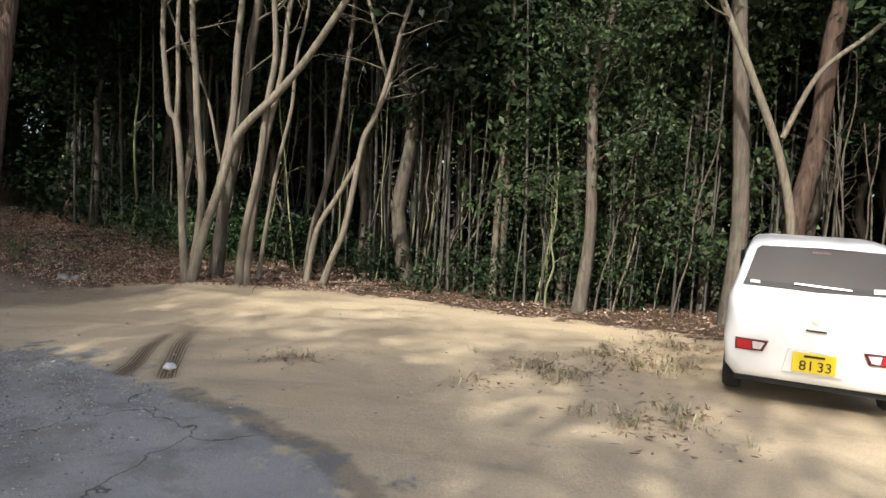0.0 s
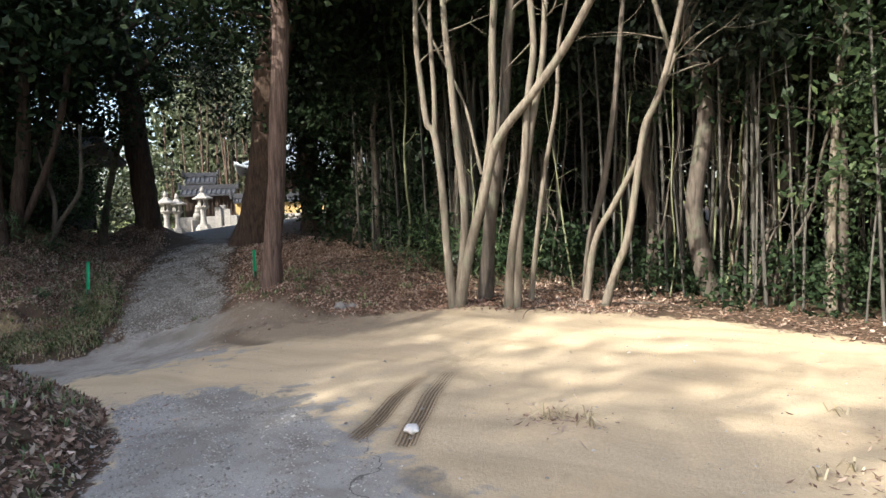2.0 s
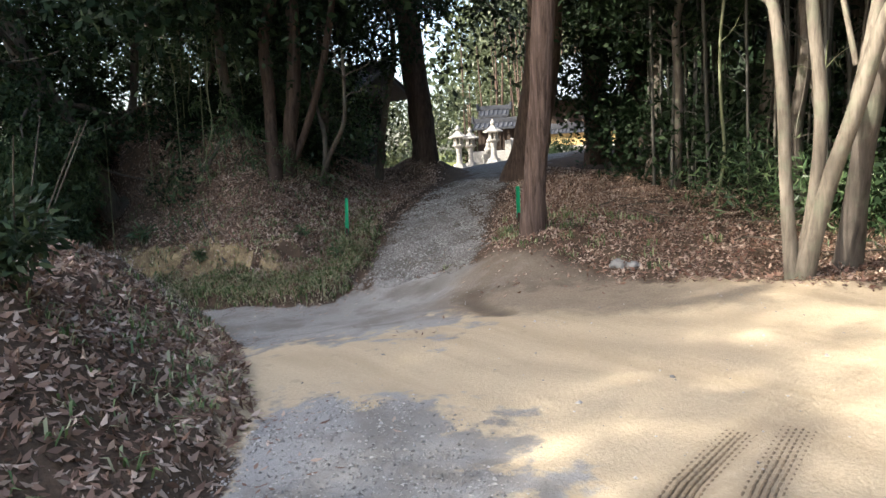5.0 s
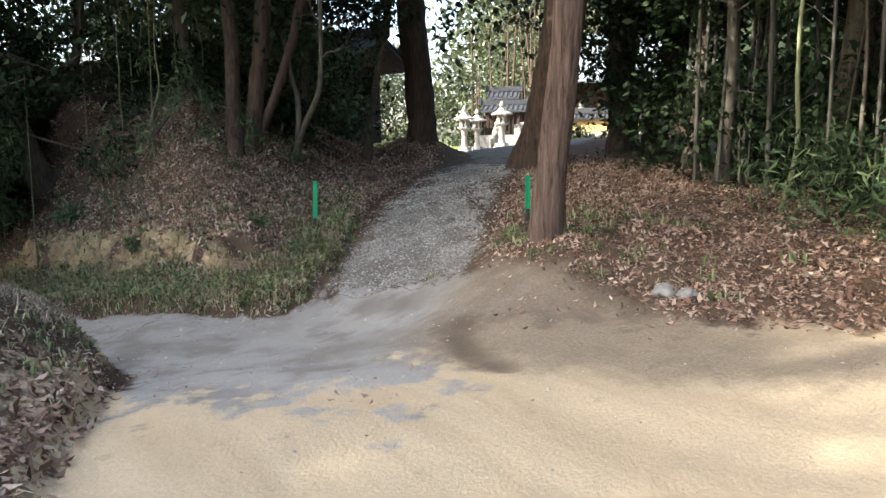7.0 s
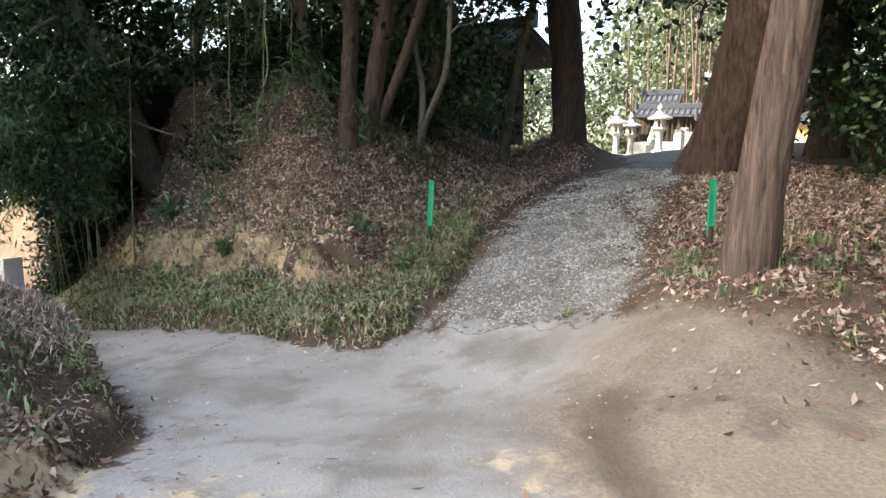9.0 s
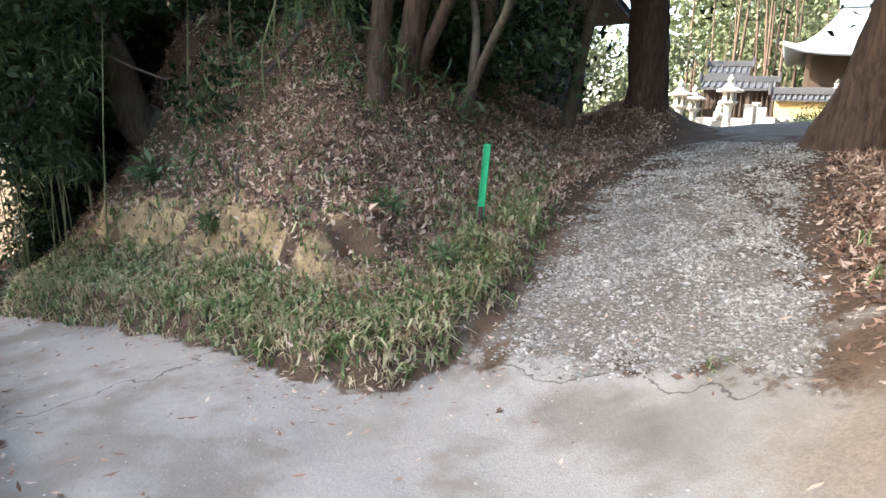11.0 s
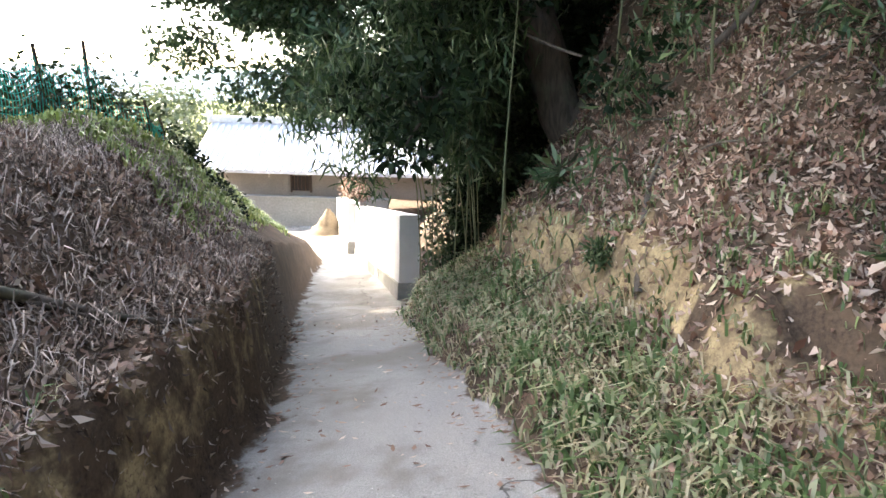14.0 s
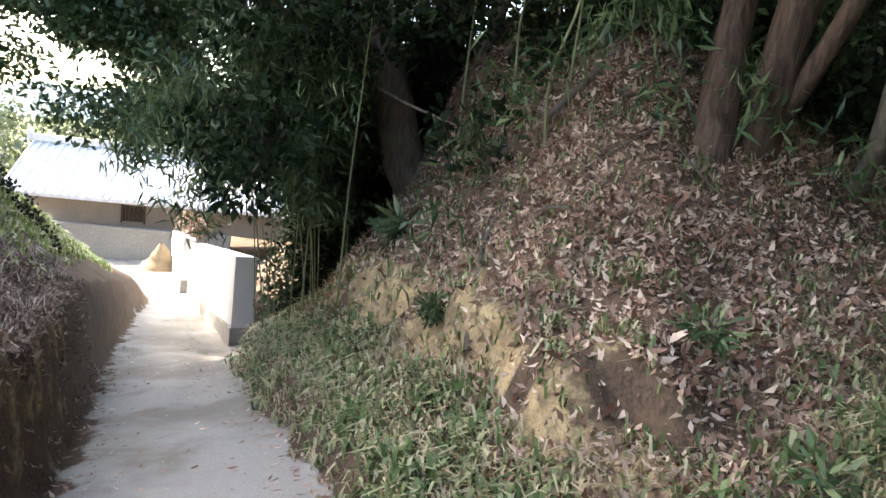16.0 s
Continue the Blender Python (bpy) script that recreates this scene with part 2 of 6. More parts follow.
def glass_material():
    k = Nodes("tinted glass", 0.05, spec=0.4)
    k.b.inputs["Base Color"].default_value = (0.012, 0.014, 0.018, 1)
    return k.m


MAT["glass"] = glass_material()


# ---- mesh helpers ----
def npmesh(name, V, F, mat, smooth=True):
    """A mesh from an array of corners and an array of equal-sided faces."""
    V = np.asarray(V, dtype=np.float32).reshape(-1, 3)
    F = np.asarray(F, dtype=np.int32)
    me = bpy.data.meshes.new(name)
    k = F.shape[1]
    me.vertices.add(len(V))
    me.vertices.foreach_set("co", V.ravel())
    me.loops.add(F.size)
    me.loops.foreach_set("vertex_index", F.ravel())
    me.polygons.add(len(F))
    me.polygons.foreach_set("loop_start", np.arange(0, F.size, k, dtype=np.int32))
    me.polygons.foreach_set("loop_total", np.full(len(F), k, dtype=np.int32))
    me.update(calc_edges=True)
    me.polygons.foreach_set("use_smooth", np.full(len(F), smooth))
    me.materials.append(mat)
    return me


def part(name, me, parent=None, label=""):
    ob = new(name, me)
    ob.parent = parent
    return tagged(ob, label)


def bm_mesh(name, bm, mat, smooth=False):
    me = bpy.data.meshes.new(name)
    bmesh.ops.recalc_face_normals(bm, faces=bm.faces)
    bm.to_mesh(me)
    bm.free()
    me.polygons.foreach_set("use_smooth", np.full(len(me.polygons), smooth))
    me.materials.append(mat)
    return me


def block(bm, x0, x1, y0, y1, z0, z1, bevel=0.0, m=None):
    r = bmesh.ops.create_cube(bm, size=1.0)
    vs = r["verts"]
    mt = Matrix.Translation(((x0 + x1) / 2, (y0 + y1) / 2, (z0 + z1) / 2)) @ Matrix.Diagonal((x1 - x0, y1 - y0, z1 - z0, 1))
    bmesh.ops.transform(bm, matrix=(m @ mt) if m else mt, verts=vs)
    if bevel:
        es = {e for v in vs for e in v.link_edges}
        bmesh.ops.bevel(bm, geom=list(es), offset=bevel, segments=2, affect="EDGES", profile=0.6)


def box_part(name, dims, mat, parent=None, label="", bevel=0.01):
    bm = bmesh.new()
    block(bm, *dims, bevel=bevel)
    return part(name, bm_mesh(name, bm, MAT[mat]), parent, label)


def tube_arrays(pts, radii, sides=10, rough=0.0, seed=0):
    """Corners and quads of a round, slightly uneven limb along pts."""
    r = np.random.default_rng(seed)
    P = np.array(pts, float)
    # finer steps along the curve
    n = len(P)
    tt = np.linspace(0, n - 1, max(2, (n - 1) * 4 + 1))
    i = np.clip(tt.astype(int), 0, n - 2)
    f = (tt - i)[:, None]
    p0, p1, p2, p3 = P[np.clip(i - 1, 0, n - 1)], P[i], P[i + 1], P[np.clip(i + 2, 0, n - 1)]
    Q = 0.5 * (2 * p1 + (p2 - p0) * f + (2 * p0 - 5 * p1 + 4 * p2 - p3) * f ** 2 + (3 * p1 - p0 - 3 * p2 + p3) * f ** 3)
    R = np.interp(tt, np.arange(n), radii)
    T = np.gradient(Q, axis=0)
    T /= np.linalg.norm(T, axis=1)[:, None] + 1e-9
    ref = np.array([1.0, 0.02, 0.0]) if abs(T[:, 0]).max() < 0.95 else np.array([0.0, 0.1, 1.0])
    A = np.cross(T, ref)
    A /= np.linalg.norm(A, axis=1)[:, None] + 1e-9
    B = np.cross(T, A)
    ang = np.linspace(0, 2 * np.pi, sides, endpoint=False)
    lump = 1 + rough * r.normal(size=(len(Q), sides)) * 0.5 + rough * np.sin(ang * 3 + r.uniform(0, 6))[None, :] * 0.6
    V = Q[:, None, :] + (R[:, None] * lump)[:, :, None] * (np.cos(ang)[None, :, None] * A[:, None, :] + np.sin(ang)[None, :, None] * B[:, None, :])
    V = V.reshape(-1, 3)
    a = np.arange(len(Q) - 1)[:, None] * sides + np.arange(sides)[None, :]
    b = np.arange(len(Q) - 1)[:, None] * sides + (np.arange(sides)[None, :] + 1) % sides
    F = np.stack([a, b, b + sides, a + sides], -1).reshape(-1, 4)
    return V, F


def join(arrs):
    Vs, Fs, k = [], [], 0
    for V, F in arrs:
        Vs.append(V)
        Fs.append(F + k)
        k += len(V)
    return np.concatenate(Vs), np.concatenate(Fs)


def leaf_arrays(C, size, aspect=0.5, droop=0.0, seed=0, flat=0.0, fold=0.15, up=None):
    """One folded four-cornered leaf at every point of C. droop pulls the tips down; flat lays them level."""
    r = np.random.default_rng(seed)
    n = len(C)
    d = r.normal(size=(n, 3))
    d[:, 2] = d[:, 2] * (1 - flat * (up is None)) - droop
    d /= np.linalg.norm(d, axis=1)[:, None]
    u = r.normal(size=(n, 3))
    u[:, 2] *= (1 - flat)
    s = np.cross(d, u)
    if up is not None:
        d -= up * ((d * up).sum(1) * flat)[:, None]
        d /= np.linalg.norm(d, axis=1)[:, None]
        s = np.cross(d, up + r.normal(size=(n, 3)) * (1 - flat))
    elif flat:
        s[:, 2] *= (1 - flat)
    s /= np.linalg.norm(s, axis=1)[:, None] + 1e-9
    nn = np.cross(d, s)
    L = size * r.uniform(0.6, 1.35, n)[:, None]
    W = L * aspect * 0.5
    a = C
    b = C + d * L * 0.45 + s * W + nn * L * fold
    c = C + d * L
    e = C + d * L * 0.45 - s * W + nn * L * fold * 0.6
    V = np.stack([a, b, c, e], 1).reshape(-1, 3)
    F = np.arange(4 * n).reshape(-1, 4)
    return V, F


def clump_points(centres, radii, per, seed=0, hollow=0.5):
    r = np.random.default_rng(seed)
    out = []
    for c, rad in zip(centres, radii):
        d = r.normal(size=(per, 3))
        d /= np.linalg.norm(d, axis=1)[:, None]
        q = r.uniform(hollow, 1.0, (per, 1)) ** 0.7
        out.append(np.asarray(c) + d * q * np.asarray(rad) * np.array([1, 1, 0.7]))
    return np.concatenate(out)


# ---- the lie of the land ----
def line_points(*p):
    return np.array(p, float)


LAY_A = line_points((3, -3, 0), (3, 3, 0), (9, 3, -.1), (0, 4.2, .02), (1.5, 8.6, -.03), (6.5, 9, -.1), (-2.6, 8.7, .12), (-3, 6, -.08), (-4.3, 6.3, -.12),
                    (-5, 4.6, -.22), (-6.2, 8.36, .36), (-4.6, 8.4, .06), (-6.6, 7.5, -.2), (-8.4, 6.5, -.64), (-7, 5, -.58), (-8.4, 5.4, -.68), (-8.65, 7.2, -.34))
LAY_B = line_points((-7.5, 7.6, -.28), (-7.5, 9.35, .33), (-8.9, 9.0, .2), (-10.5, 11.8, .88), (-12.2, 12.2, .9), (-15.4, 13.6, 1.0), (-28, 24, .8), (-11, 4.1, -1.0),
                    (-13.5, 2.1, -1.58), (-15.4, 1.6, -1.92), (-15.6, 1.0, -1.95), (-20, -2.4, -2.8), (-26, -7, -3.8), (-30, -9, -4.1), (-9.9, 8.0, .08), (-6, 12.5, .5), (0, 16, -.1), (2.2, 12.5, -.3))
LAY = np.concatenate([LAY_A, LAY_B])


def spline_fit(P, soft=0.02):
    d = np.linalg.norm(P[:, None, :2] - P[None, :, :2], axis=2)
    K = np.where(d > 0, d ** 2 * np.log(d + 1e-9), 0)
    n = len(P)
    A = np.zeros((n + 3, n + 3))
    A[:n, :n] = K + soft * np.eye(n)
    A[:n, n] = 1
    A[:n, n + 1:] = P[:, :2]
    A[n:, :n] = A[:n, n:].T
    return np.linalg.solve(A, np.concatenate([P[:, 2], np.zeros(3)]))


LAY_W = spline_fit(LAY)


def base_z(x, y):
    x = np.clip(x, -30, 9)
    y = np.clip(y, -9, 24)
    d = np.sqrt((x[..., None] - LAY[:, 0]) ** 2 + (y[..., None] - LAY[:, 1]) ** 2)
    K = np.where(d > 0, d ** 2 * np.log(d + 1e-9), 0)
    n = len(LAY)
    z = K @ LAY_W[:n] + LAY_W[n] + x * LAY_W[n + 1] + y * LAY_W[n + 2]
    return np.clip(z, -4.3, 1.4)


def inside_distance(x, y, poly):
    """Signed distance to a closed outline: positive inside."""
    P = np.asarray(poly, float)
    best = np.full(x.shape, 1e9)
    ins = np.zeros(x.shape, bool)
    for a, b in zip(P, np.roll(P, -1, axis=0)):
        ab = b - a
        t = np.clip(((x - a[0]) * ab[0] + (y - a[1]) * ab[1]) / (ab @ ab), 0, 1)
        best = np.minimum(best, np.hypot(x - a[0] - t * ab[0], y - a[1] - t * ab[1]))
        cross = ((a[1] > y) != (b[1] > y)) & (x < (b[0] - a[0]) * (y - a[1]) / (b[1] - a[1] + 1e-12) + a[0])
        ins ^= cross
    return np.where(ins, best, -best)


def smooth(v):
    v = np.clip(v, 0, 1)
    return v * v * (3 - 2 * v)


def wobble(x, y, s, seed):
    """Cheap smooth noise from a few crossed waves."""
    r = np.random.default_rng(seed)
    z = np.zeros(np.shape(x))
    for i in range(7):
        a = r.uniform(0, 2 * np.pi)
        k = r.uniform(0.6, 2.2) / s
        z += np.sin((x * np.cos(a) + y * np.sin(a)) * k * 2 * np.pi + r.uniform(0, 6))
    return z / 4


HILL = [(-8.6, 6.66), (-8.52, 6.25), (-8.9, 5.75), (-9.65, 5.3), (-10.9, 4.5), (-11.8, 3.85), (-13.8, 2.65), (-15.3, 2.3), (-18, 0.55), (-24, -2.2), (-32, -1), (-34, 16),
        (-22, 17.5), (-16.2, 14.2), (-13.4, 11.7), (-11.2, 9.2), (-9.9, 8.0), (-8.85, 7.2)]
LEFTBANK = [(0.6, -2), (-0.6, 1.4), (-2.3, 3.0), (-3.3, 3.6), (-4.8, 3.95), (-6.0, 4.25), (-6.9, 4.45), (-7.9, 4.25), (-9.0, 3.9), (-10.25, 3.35), (-13.3, 1.4), (-16.6, -0.5),
            (-19.5, -2.1), (-22, -4), (-22, -30), (0.6, -30)]


def land(x, y):
    x, y = np.asarray(x, float), np.asarray(y, float)
    z = base_z(x, y)
    d = inside_distance(x, y, HILL)
    far = np.zeros(x.shape)
    for ox, oy in ((0.6, 0), (-0.6, 0), (0, 0.6), (0, -0.6)):
        far += inside_distance(x + ox, y + oy, HILL) / 4
    d = np.where(d > 0.15, d + (far - d) * smooth((d - 0.15) / 0.6), d)
    top = 1.15 - 0.6 * np.exp(-((x + 9.8) ** 2 + (y - 6.1) ** 2) / 3.0) + 1.9 * np.exp(-((x + 18) ** 2 / (2 * 4.5 ** 2) + (y - 5.5) ** 2 / (2 * 3.0 ** 2))) + 0.12 * wobble(x, y, 2.5, 3)
    s = 0.10 * smooth(d / 0.2) + 0.90 * smooth((d - 0.05) / (3.3 + 0.2 * wobble(x, y, 2, 4))) ** 1.1
    z = np.where(d > 0, z + np.maximum(top - z, 0) * s, z)
    east = smooth((-x - 9.2) / 0.7) * smooth((x + 14.6) / 1) * smooth((6.9 - y) / 0.5)
    edge = 0.82 + 0.07 * wobble(x, y, 0.8, 27) + 0.05 * wobble(x, y, 0.3, 28)
    z = z + east * 0.26 * smooth((d - edge) / 0.16) * np.exp(-np.maximum(0, d - edge - 0.16) / 1.1)
    z = z + 0.6 * np.exp(-(((x + 15.2) / 0.9) ** 2 + ((y - 12.2) / 0.9) ** 2))
    d2 = inside_distance(x, y, LEFTBANK)
    top2 = 0.85 - 0.25 * smooth((-x - 6) / 3) - 1.3 * smooth((-x - 11) / 7) - 1.3 * smooth((-x - 15) / 7) + 0.08 * wobble(x, y, 2.0, 5)
    cut = 0.15 + 0.3 * smooth((-x - 6.5) / 2)
    s2 = cut * smooth(d2 / 0.18) + (1 - cut) * smooth((d2 - 0.05) / 1.5)
    z = np.where(d2 > 0, z + np.maximum(top2 - z, 0.0) * s2, z)
    rough = smooth(np.maximum(d, d2) / 0.4)
    z = z + 0.035 * rough * wobble(x, y, 0.7, 6) + 0.02 * wobble(x, y, 1.6, 8) * (1 - rough * 0.5)
    return z


RUTS = ([(-0.5, 3.75), (-0.62, 4.15), (-0.84, 4.75), (-1.0, 5.4), (-1.05, 6.2), (-1.02, 6.9), (-0.8, 7.6)],
        [(-0.1, 3.8), (-0.26, 4.15), (-0.6, 4.95), (-0.84, 5.65), (-0.9, 6.25), (-0.88, 6.9), (-0.6, 7.7)])


def near_line(x, y, pts):
    P = np.asarray(pts, float)
    best = np.full(np.shape(x), 1e9)
    for a, b in zip(P[:-1], P[1:]):
        ab = b - a
        t = np.clip(((x - a[0]) * ab[0] + (y - a[1]) * ab[1]) / (ab @ ab), 0, 1)
        best = np.minimum(best, np.hypot(x - a[0] - t * ab[0], y - a[1] - t * ab[1]))
    return best


LANE_FLOOR = [(-5.9, 4.15), (-5.1, 4.8), (-4.3, 5.6), (-4.9, 6.3), (-5.6, 7.25), (-6.6, 7.84), (-7.35, 7.8), (-8.35, 7.05), (-8.8, 6.7), (-8.85, 6.2), (-9.2, 5.95), (-10.0, 5.5), (-12.1, 4.2), (-15.4, 1.9), (-24, -2.6),
              (-31, -7), (-29, -11), (-16.6, -0.5), (-10.25, 3.35), (-7.9, 4.25), (-6.5, 4.4)]
NEAR_FLOOR = [(5.5, -4), (4.0, -0.5), (2.1, 2.0), (1.3, 2.8), (0.4, 3.35), (-0.7, 3.9), (-1.35, 4.3), (-2.0, 4.6), (-2.7, 4.5), (-3.4, 4.1), (-3.2, 3.5), (-0.6, 1.2), (0.9, -4)]
GRAVEL = [(-6.7, 7.75), (-7.35, 7.66), (-8.12, 7.0), (-8.55, 6.8), (-9.0, 7.3), (-9.9, 8.1), (-11.2, 9.3), (-13.4, 11.7), (-16.2, 14.2), (-20, 17), (-32, 20), (-32, 34), (-22, 28), (-14, 17), (-11.3, 12.6), (-9.6, 10.6),
          (-8.4, 9.4), (-7.1, 8.4)]
SAND = [(-1.4, 4.2), (-2.6, 4.6), (-3.2, 4.2), (-3.1, 3.5), (-5.0, 3.85), (-6.0, 4.2), (-4.9, 4.9), (-4.3, 5.6), (-5.0, 6.4), (-4.9, 7.1), (-4.1, 7.5), (-3.2, 8.2), (-1.8, 8.7), (0.9, 9.6), (2.5, 8.9), (4.0, 8.7), (5.2, 8.0), (7.5, 7.5), (13, 6), (13, -5), (5.5, -5), (4.1, -0.5), (2.1, 2.0),
        (0.4, 3.35)]


DIRT = [(-6.0, 6.7), (-5.0, 6.1), (-4.2, 6.55), (-3.2, 7.1), (-2.3, 7.9), (-2.7, 8.5), (-3.9, 8.1), (-5.2, 8.1), (-6.6, 8.0), (-6.7, 7.5)]
SCUFF = [(-5.65, 7.06), (-5.33, 6.78), (-4.86, 6.55), (-4.5, 6.43), (-4.3, 6.47)]


def clay_band(x, y):
    d = inside_distance(x, y, HILL)
    return np.exp(-((d - 0.9 - 0.16 * wobble(x, y, 1.1, 9)) / 0.22) ** 2) * smooth((-x - 9.0) / 0.7) * smooth((x + 14.8) / 1) * smooth((6.9 - y) / 0.5) * smooth((wobble(x, y, 0.9, 19) + 1.15) / 0.7)


def floor_distance(x, y):
    return np.maximum(inside_distance(x, y, LANE_FLOOR), inside_distance(x, y, NEAR_FLOOR))


def grid_lines(lo, hi, step, far, k=1.16):
    mid = list(np.arange(lo, hi + 1e-6, step))
    out, s = [], step
    while hi + sum(out) < far:
        s *= k
        out.append(s)
    up = hi + np.cumsum(out)
    down = lo - np.cumsum(out)
    return np.array(list(down[::-1]) + mid + list(up))


def make_ground():
    xs = grid_lines(-17, 5, 0.07, 900)
    ys = grid_lines(-1.5, 12, 0.07, 900)
    X, Y = np.meshgrid(xs, ys, indexing="ij")
    Z = land(X, Y)
    r = [near_line(X, Y, p) for p in RUTS]
    rut = np.maximum(np.exp(-(r[0] / 0.10) ** 2), np.exp(-(r[1] / 0.10) ** 2)) * smooth((Y - 3.6) / 0.3) * (1 - 0.68 * smooth((Y - 4.5) / 1.2)) * smooth((7.7 - Y) / 1.2)
    sc = near_line(X, Y, SCUFF)
    rut = np.maximum(rut, 1.0 * np.exp(-(sc / 0.13) ** 4))
    Z = Z - 0.025 * rut
    nx, ny = len(xs), len(ys)
    V = np.stack([X, Y, Z], -1).reshape(-1, 3)
    a = (np.arange(nx - 1)[:, None] * ny + np.arange(ny - 1)[None, :]).ravel()
    F = np.stack([a, a + ny, a + ny + 1, a + 1], -1)
    me = npmesh("ground", V, F, MAT["ground"])
    dh, dl = inside_distance(X, Y, HILL), inside_distance(X, Y, LEFTBANK)

    def soft(d, w=0.3):
        return np.clip(0.5 + d / w * 0.5, 0, 1)
    masks = dict(
        concrete=np.minimum(np.maximum(soft(inside_distance(X, Y, LANE_FLOOR), 0.45 + 1.3 * smooth((X + 6.6) / 1.0)), soft(inside_distance(X, Y, NEAR_FLOOR), 1.0)), soft(np.minimum(-dh - 0.02, -dl - 0.06), 0.2)),
        gravel=soft(inside_distance(X, Y, GRAVEL) - 0.15, 0.9) * (1 - 0.42 * smooth((Y - 8.4) / 1.5) * smooth((14 - Y) / 1.5)),
        sand=np.maximum.reduce([soft(inside_distance(X, Y, SAND) + 0.3, 0.9), smooth((7 - np.hypot(X + 26, Y - 23)) / 2), smooth((floor_distance(X, Y) + 0.5) / 0.4) * smooth((X + 6.3) / 0.8) * smooth((-dl - 0.02) / 0.12) * smooth((6.9 - Y) / 0.5)]),
        rut=rut,
        dirt=np.clip(0.5 + inside_distance(X, Y, DIRT) / 0.7, 0, 1),
        damp=np.maximum(np.exp(-(((X + 7.5) / 0.55) ** 2 + ((Y - 7.15) / 0.3) ** 2)), np.exp(-((near_line(X, Y, [(0.3, 3.35), (0.95, 3.0), (1.7, 2.5), (2.2, 1.9)])) / 0.14) ** 2)),
        clay=np.maximum(clay_band(X, Y) * 0.95,
                        np.exp(-((dl - 0.15) / 0.22) ** 2) * smooth((-X - 6) / 1) * smooth((X + 13) / 2) * 0.45),
        grass=np.maximum(smooth((dl - 0.9) / 1.0) * smooth((-X - 8.5) / 2.0) * 0.75, smooth((np.hypot(X, Y) - 45) / 20)),
    )
    for nm, arr in masks.items():
        at = me.attributes.new(nm, "FLOAT", "POINT")
        at.data.foreach_set("value", arr.ravel().astype(np.float32))
    return tagged(new("ground", me), "sandy parking ground, grey concrete lane and leafy banks", "ground", kind="structure")


ground = make_ground()


def zat(x, y):
    return float(land(np.array([x]), np.array([y]))[0])


# ---- trees ----
def wander(base, height, lean=(0, 0), bend=0.15, steps=7, seed=0):
    r = np.random.default_rng(seed)
    pts = []
    off = np.zeros(2)
    for i in range(steps + 1):
        f = i / steps
        pts.append((base[0] + lean[0] * f + off[0], base[1] + lean[1] * f + off[1], base[2] + height * f))
        off += r.normal(size=2) * bend
    return pts


def limbs(stem, r0, count, length, seed, lo=0.45, rise=0.6, twigs=3):
    """Side branches with twigs off a stem."""
    r = np.random.default_rng(seed)
    P = np.array(stem, float)
    arrs, ends = [], []
    for i in range(count):
        f = r.uniform(lo, 0.98) * (len(P) - 1)
        k = int(min(f, len(P) - 2))
        p = P[k] + (P[k + 1] - P[k]) * (f - k)
        a = r.uniform(0, 2 * np.pi)
        L = length * r.uniform(0.6, 1.2)
        d = np.array([math.cos(a), math.sin(a), rise * r.uniform(0.4, 1.4)])
        q = [p]
        for j in range(4):
            d = d + r.normal(size=3) * 0.22
            q.append(q[-1] + d / np.linalg.norm(d) * L / 4)
        arrs.append(tube_arrays(q, [r0, r0 * 0.8, r0 * 0.55, r0 * 0.35, r0 * 0.12], 5, 0, i))
        ends.append(q[-1])
        ends.append(q[2])
        for j in range(twigs):
            s = np.array(q[r.integers(1, 4)])
            e = s + (d / np.linalg.norm(d) + r.normal(size=3) * 0.8) * L * 0.3
            arrs.append(tube_arrays([s, (s + e) / 2 + r.normal(size=3) * 0.04, e], [r0 * 0.35, r0 * 0.22, r0 * 0.08], 4, 0, j))
            ends.append(e)
    return arrs, ends


def tree(name, stems, mat, label, crown=None, category="tree", n_limbs=6, limb_len=1.2, per=120, clump=0.45, leaf=0.1, aspect=0.45, droop=0.2, seed=0, lo=0.5, sides=10, rough=0.06, rise=0.6, flare=True, group=""):
    """stems: (points, radius at the foot, radius at the top). The first one is the trunk, the others and the side branches its limbs."""
    r = np.random.default_rng(seed)
    base = stems[0][0][0]
    root = tagged(new(name), label, category, group)
    root.location = (base[0], base[1], base[2])
    o = np.array([base[0], base[1], base[2]])
    allends = []
    for i, (pts, ra, rb) in enumerate(stems):
        P = np.array(pts, float) - o
        rad = list(np.linspace(ra, rb, len(P)))
        if flare and i == 0:
            rad[0] *= 1.35
            P[0, 2] -= 0.12
        V, F = tube_arrays(P, rad, sides, rough, seed + i)
        part("trunk" if i == 0 else "limb", npmesh("trunk", V, F, MAT[mat]), root)
    P = np.array(stems[0][0], float) - o
    arrs = []
    for i, (pts, ra, rb) in enumerate(stems):
        if n_limbs:
            a, e = limbs(np.array(pts, float) - o, max(rb * 0.55, 0.012), n_limbs, limb_len, seed * 7 + i, lo, rise)
            arrs += a
            allends += e
    if arrs and n_limbs < 11:
        for k in range(0, len(arrs), 4):
            V, F = join(arrs[k:k + 4])
            part("branch", npmesh("branch", V, F, MAT[mat]), root)
    elif arrs:
        V, F = join(arrs)
        tagged(part("branchwork", npmesh("branchwork", V, F, MAT[mat]), root), kind="stuff")
    if crown and allends:
        c = np.array(allends)
        pts = clump_points(c, r.uniform(0.6, 1.2, len(c)) * clump, per, seed)
        V, F = leaf_arrays(pts, leaf, aspect, droop, seed)
        part("crown", npmesh("crown", V, F, MAT[crown]), root)
    return root


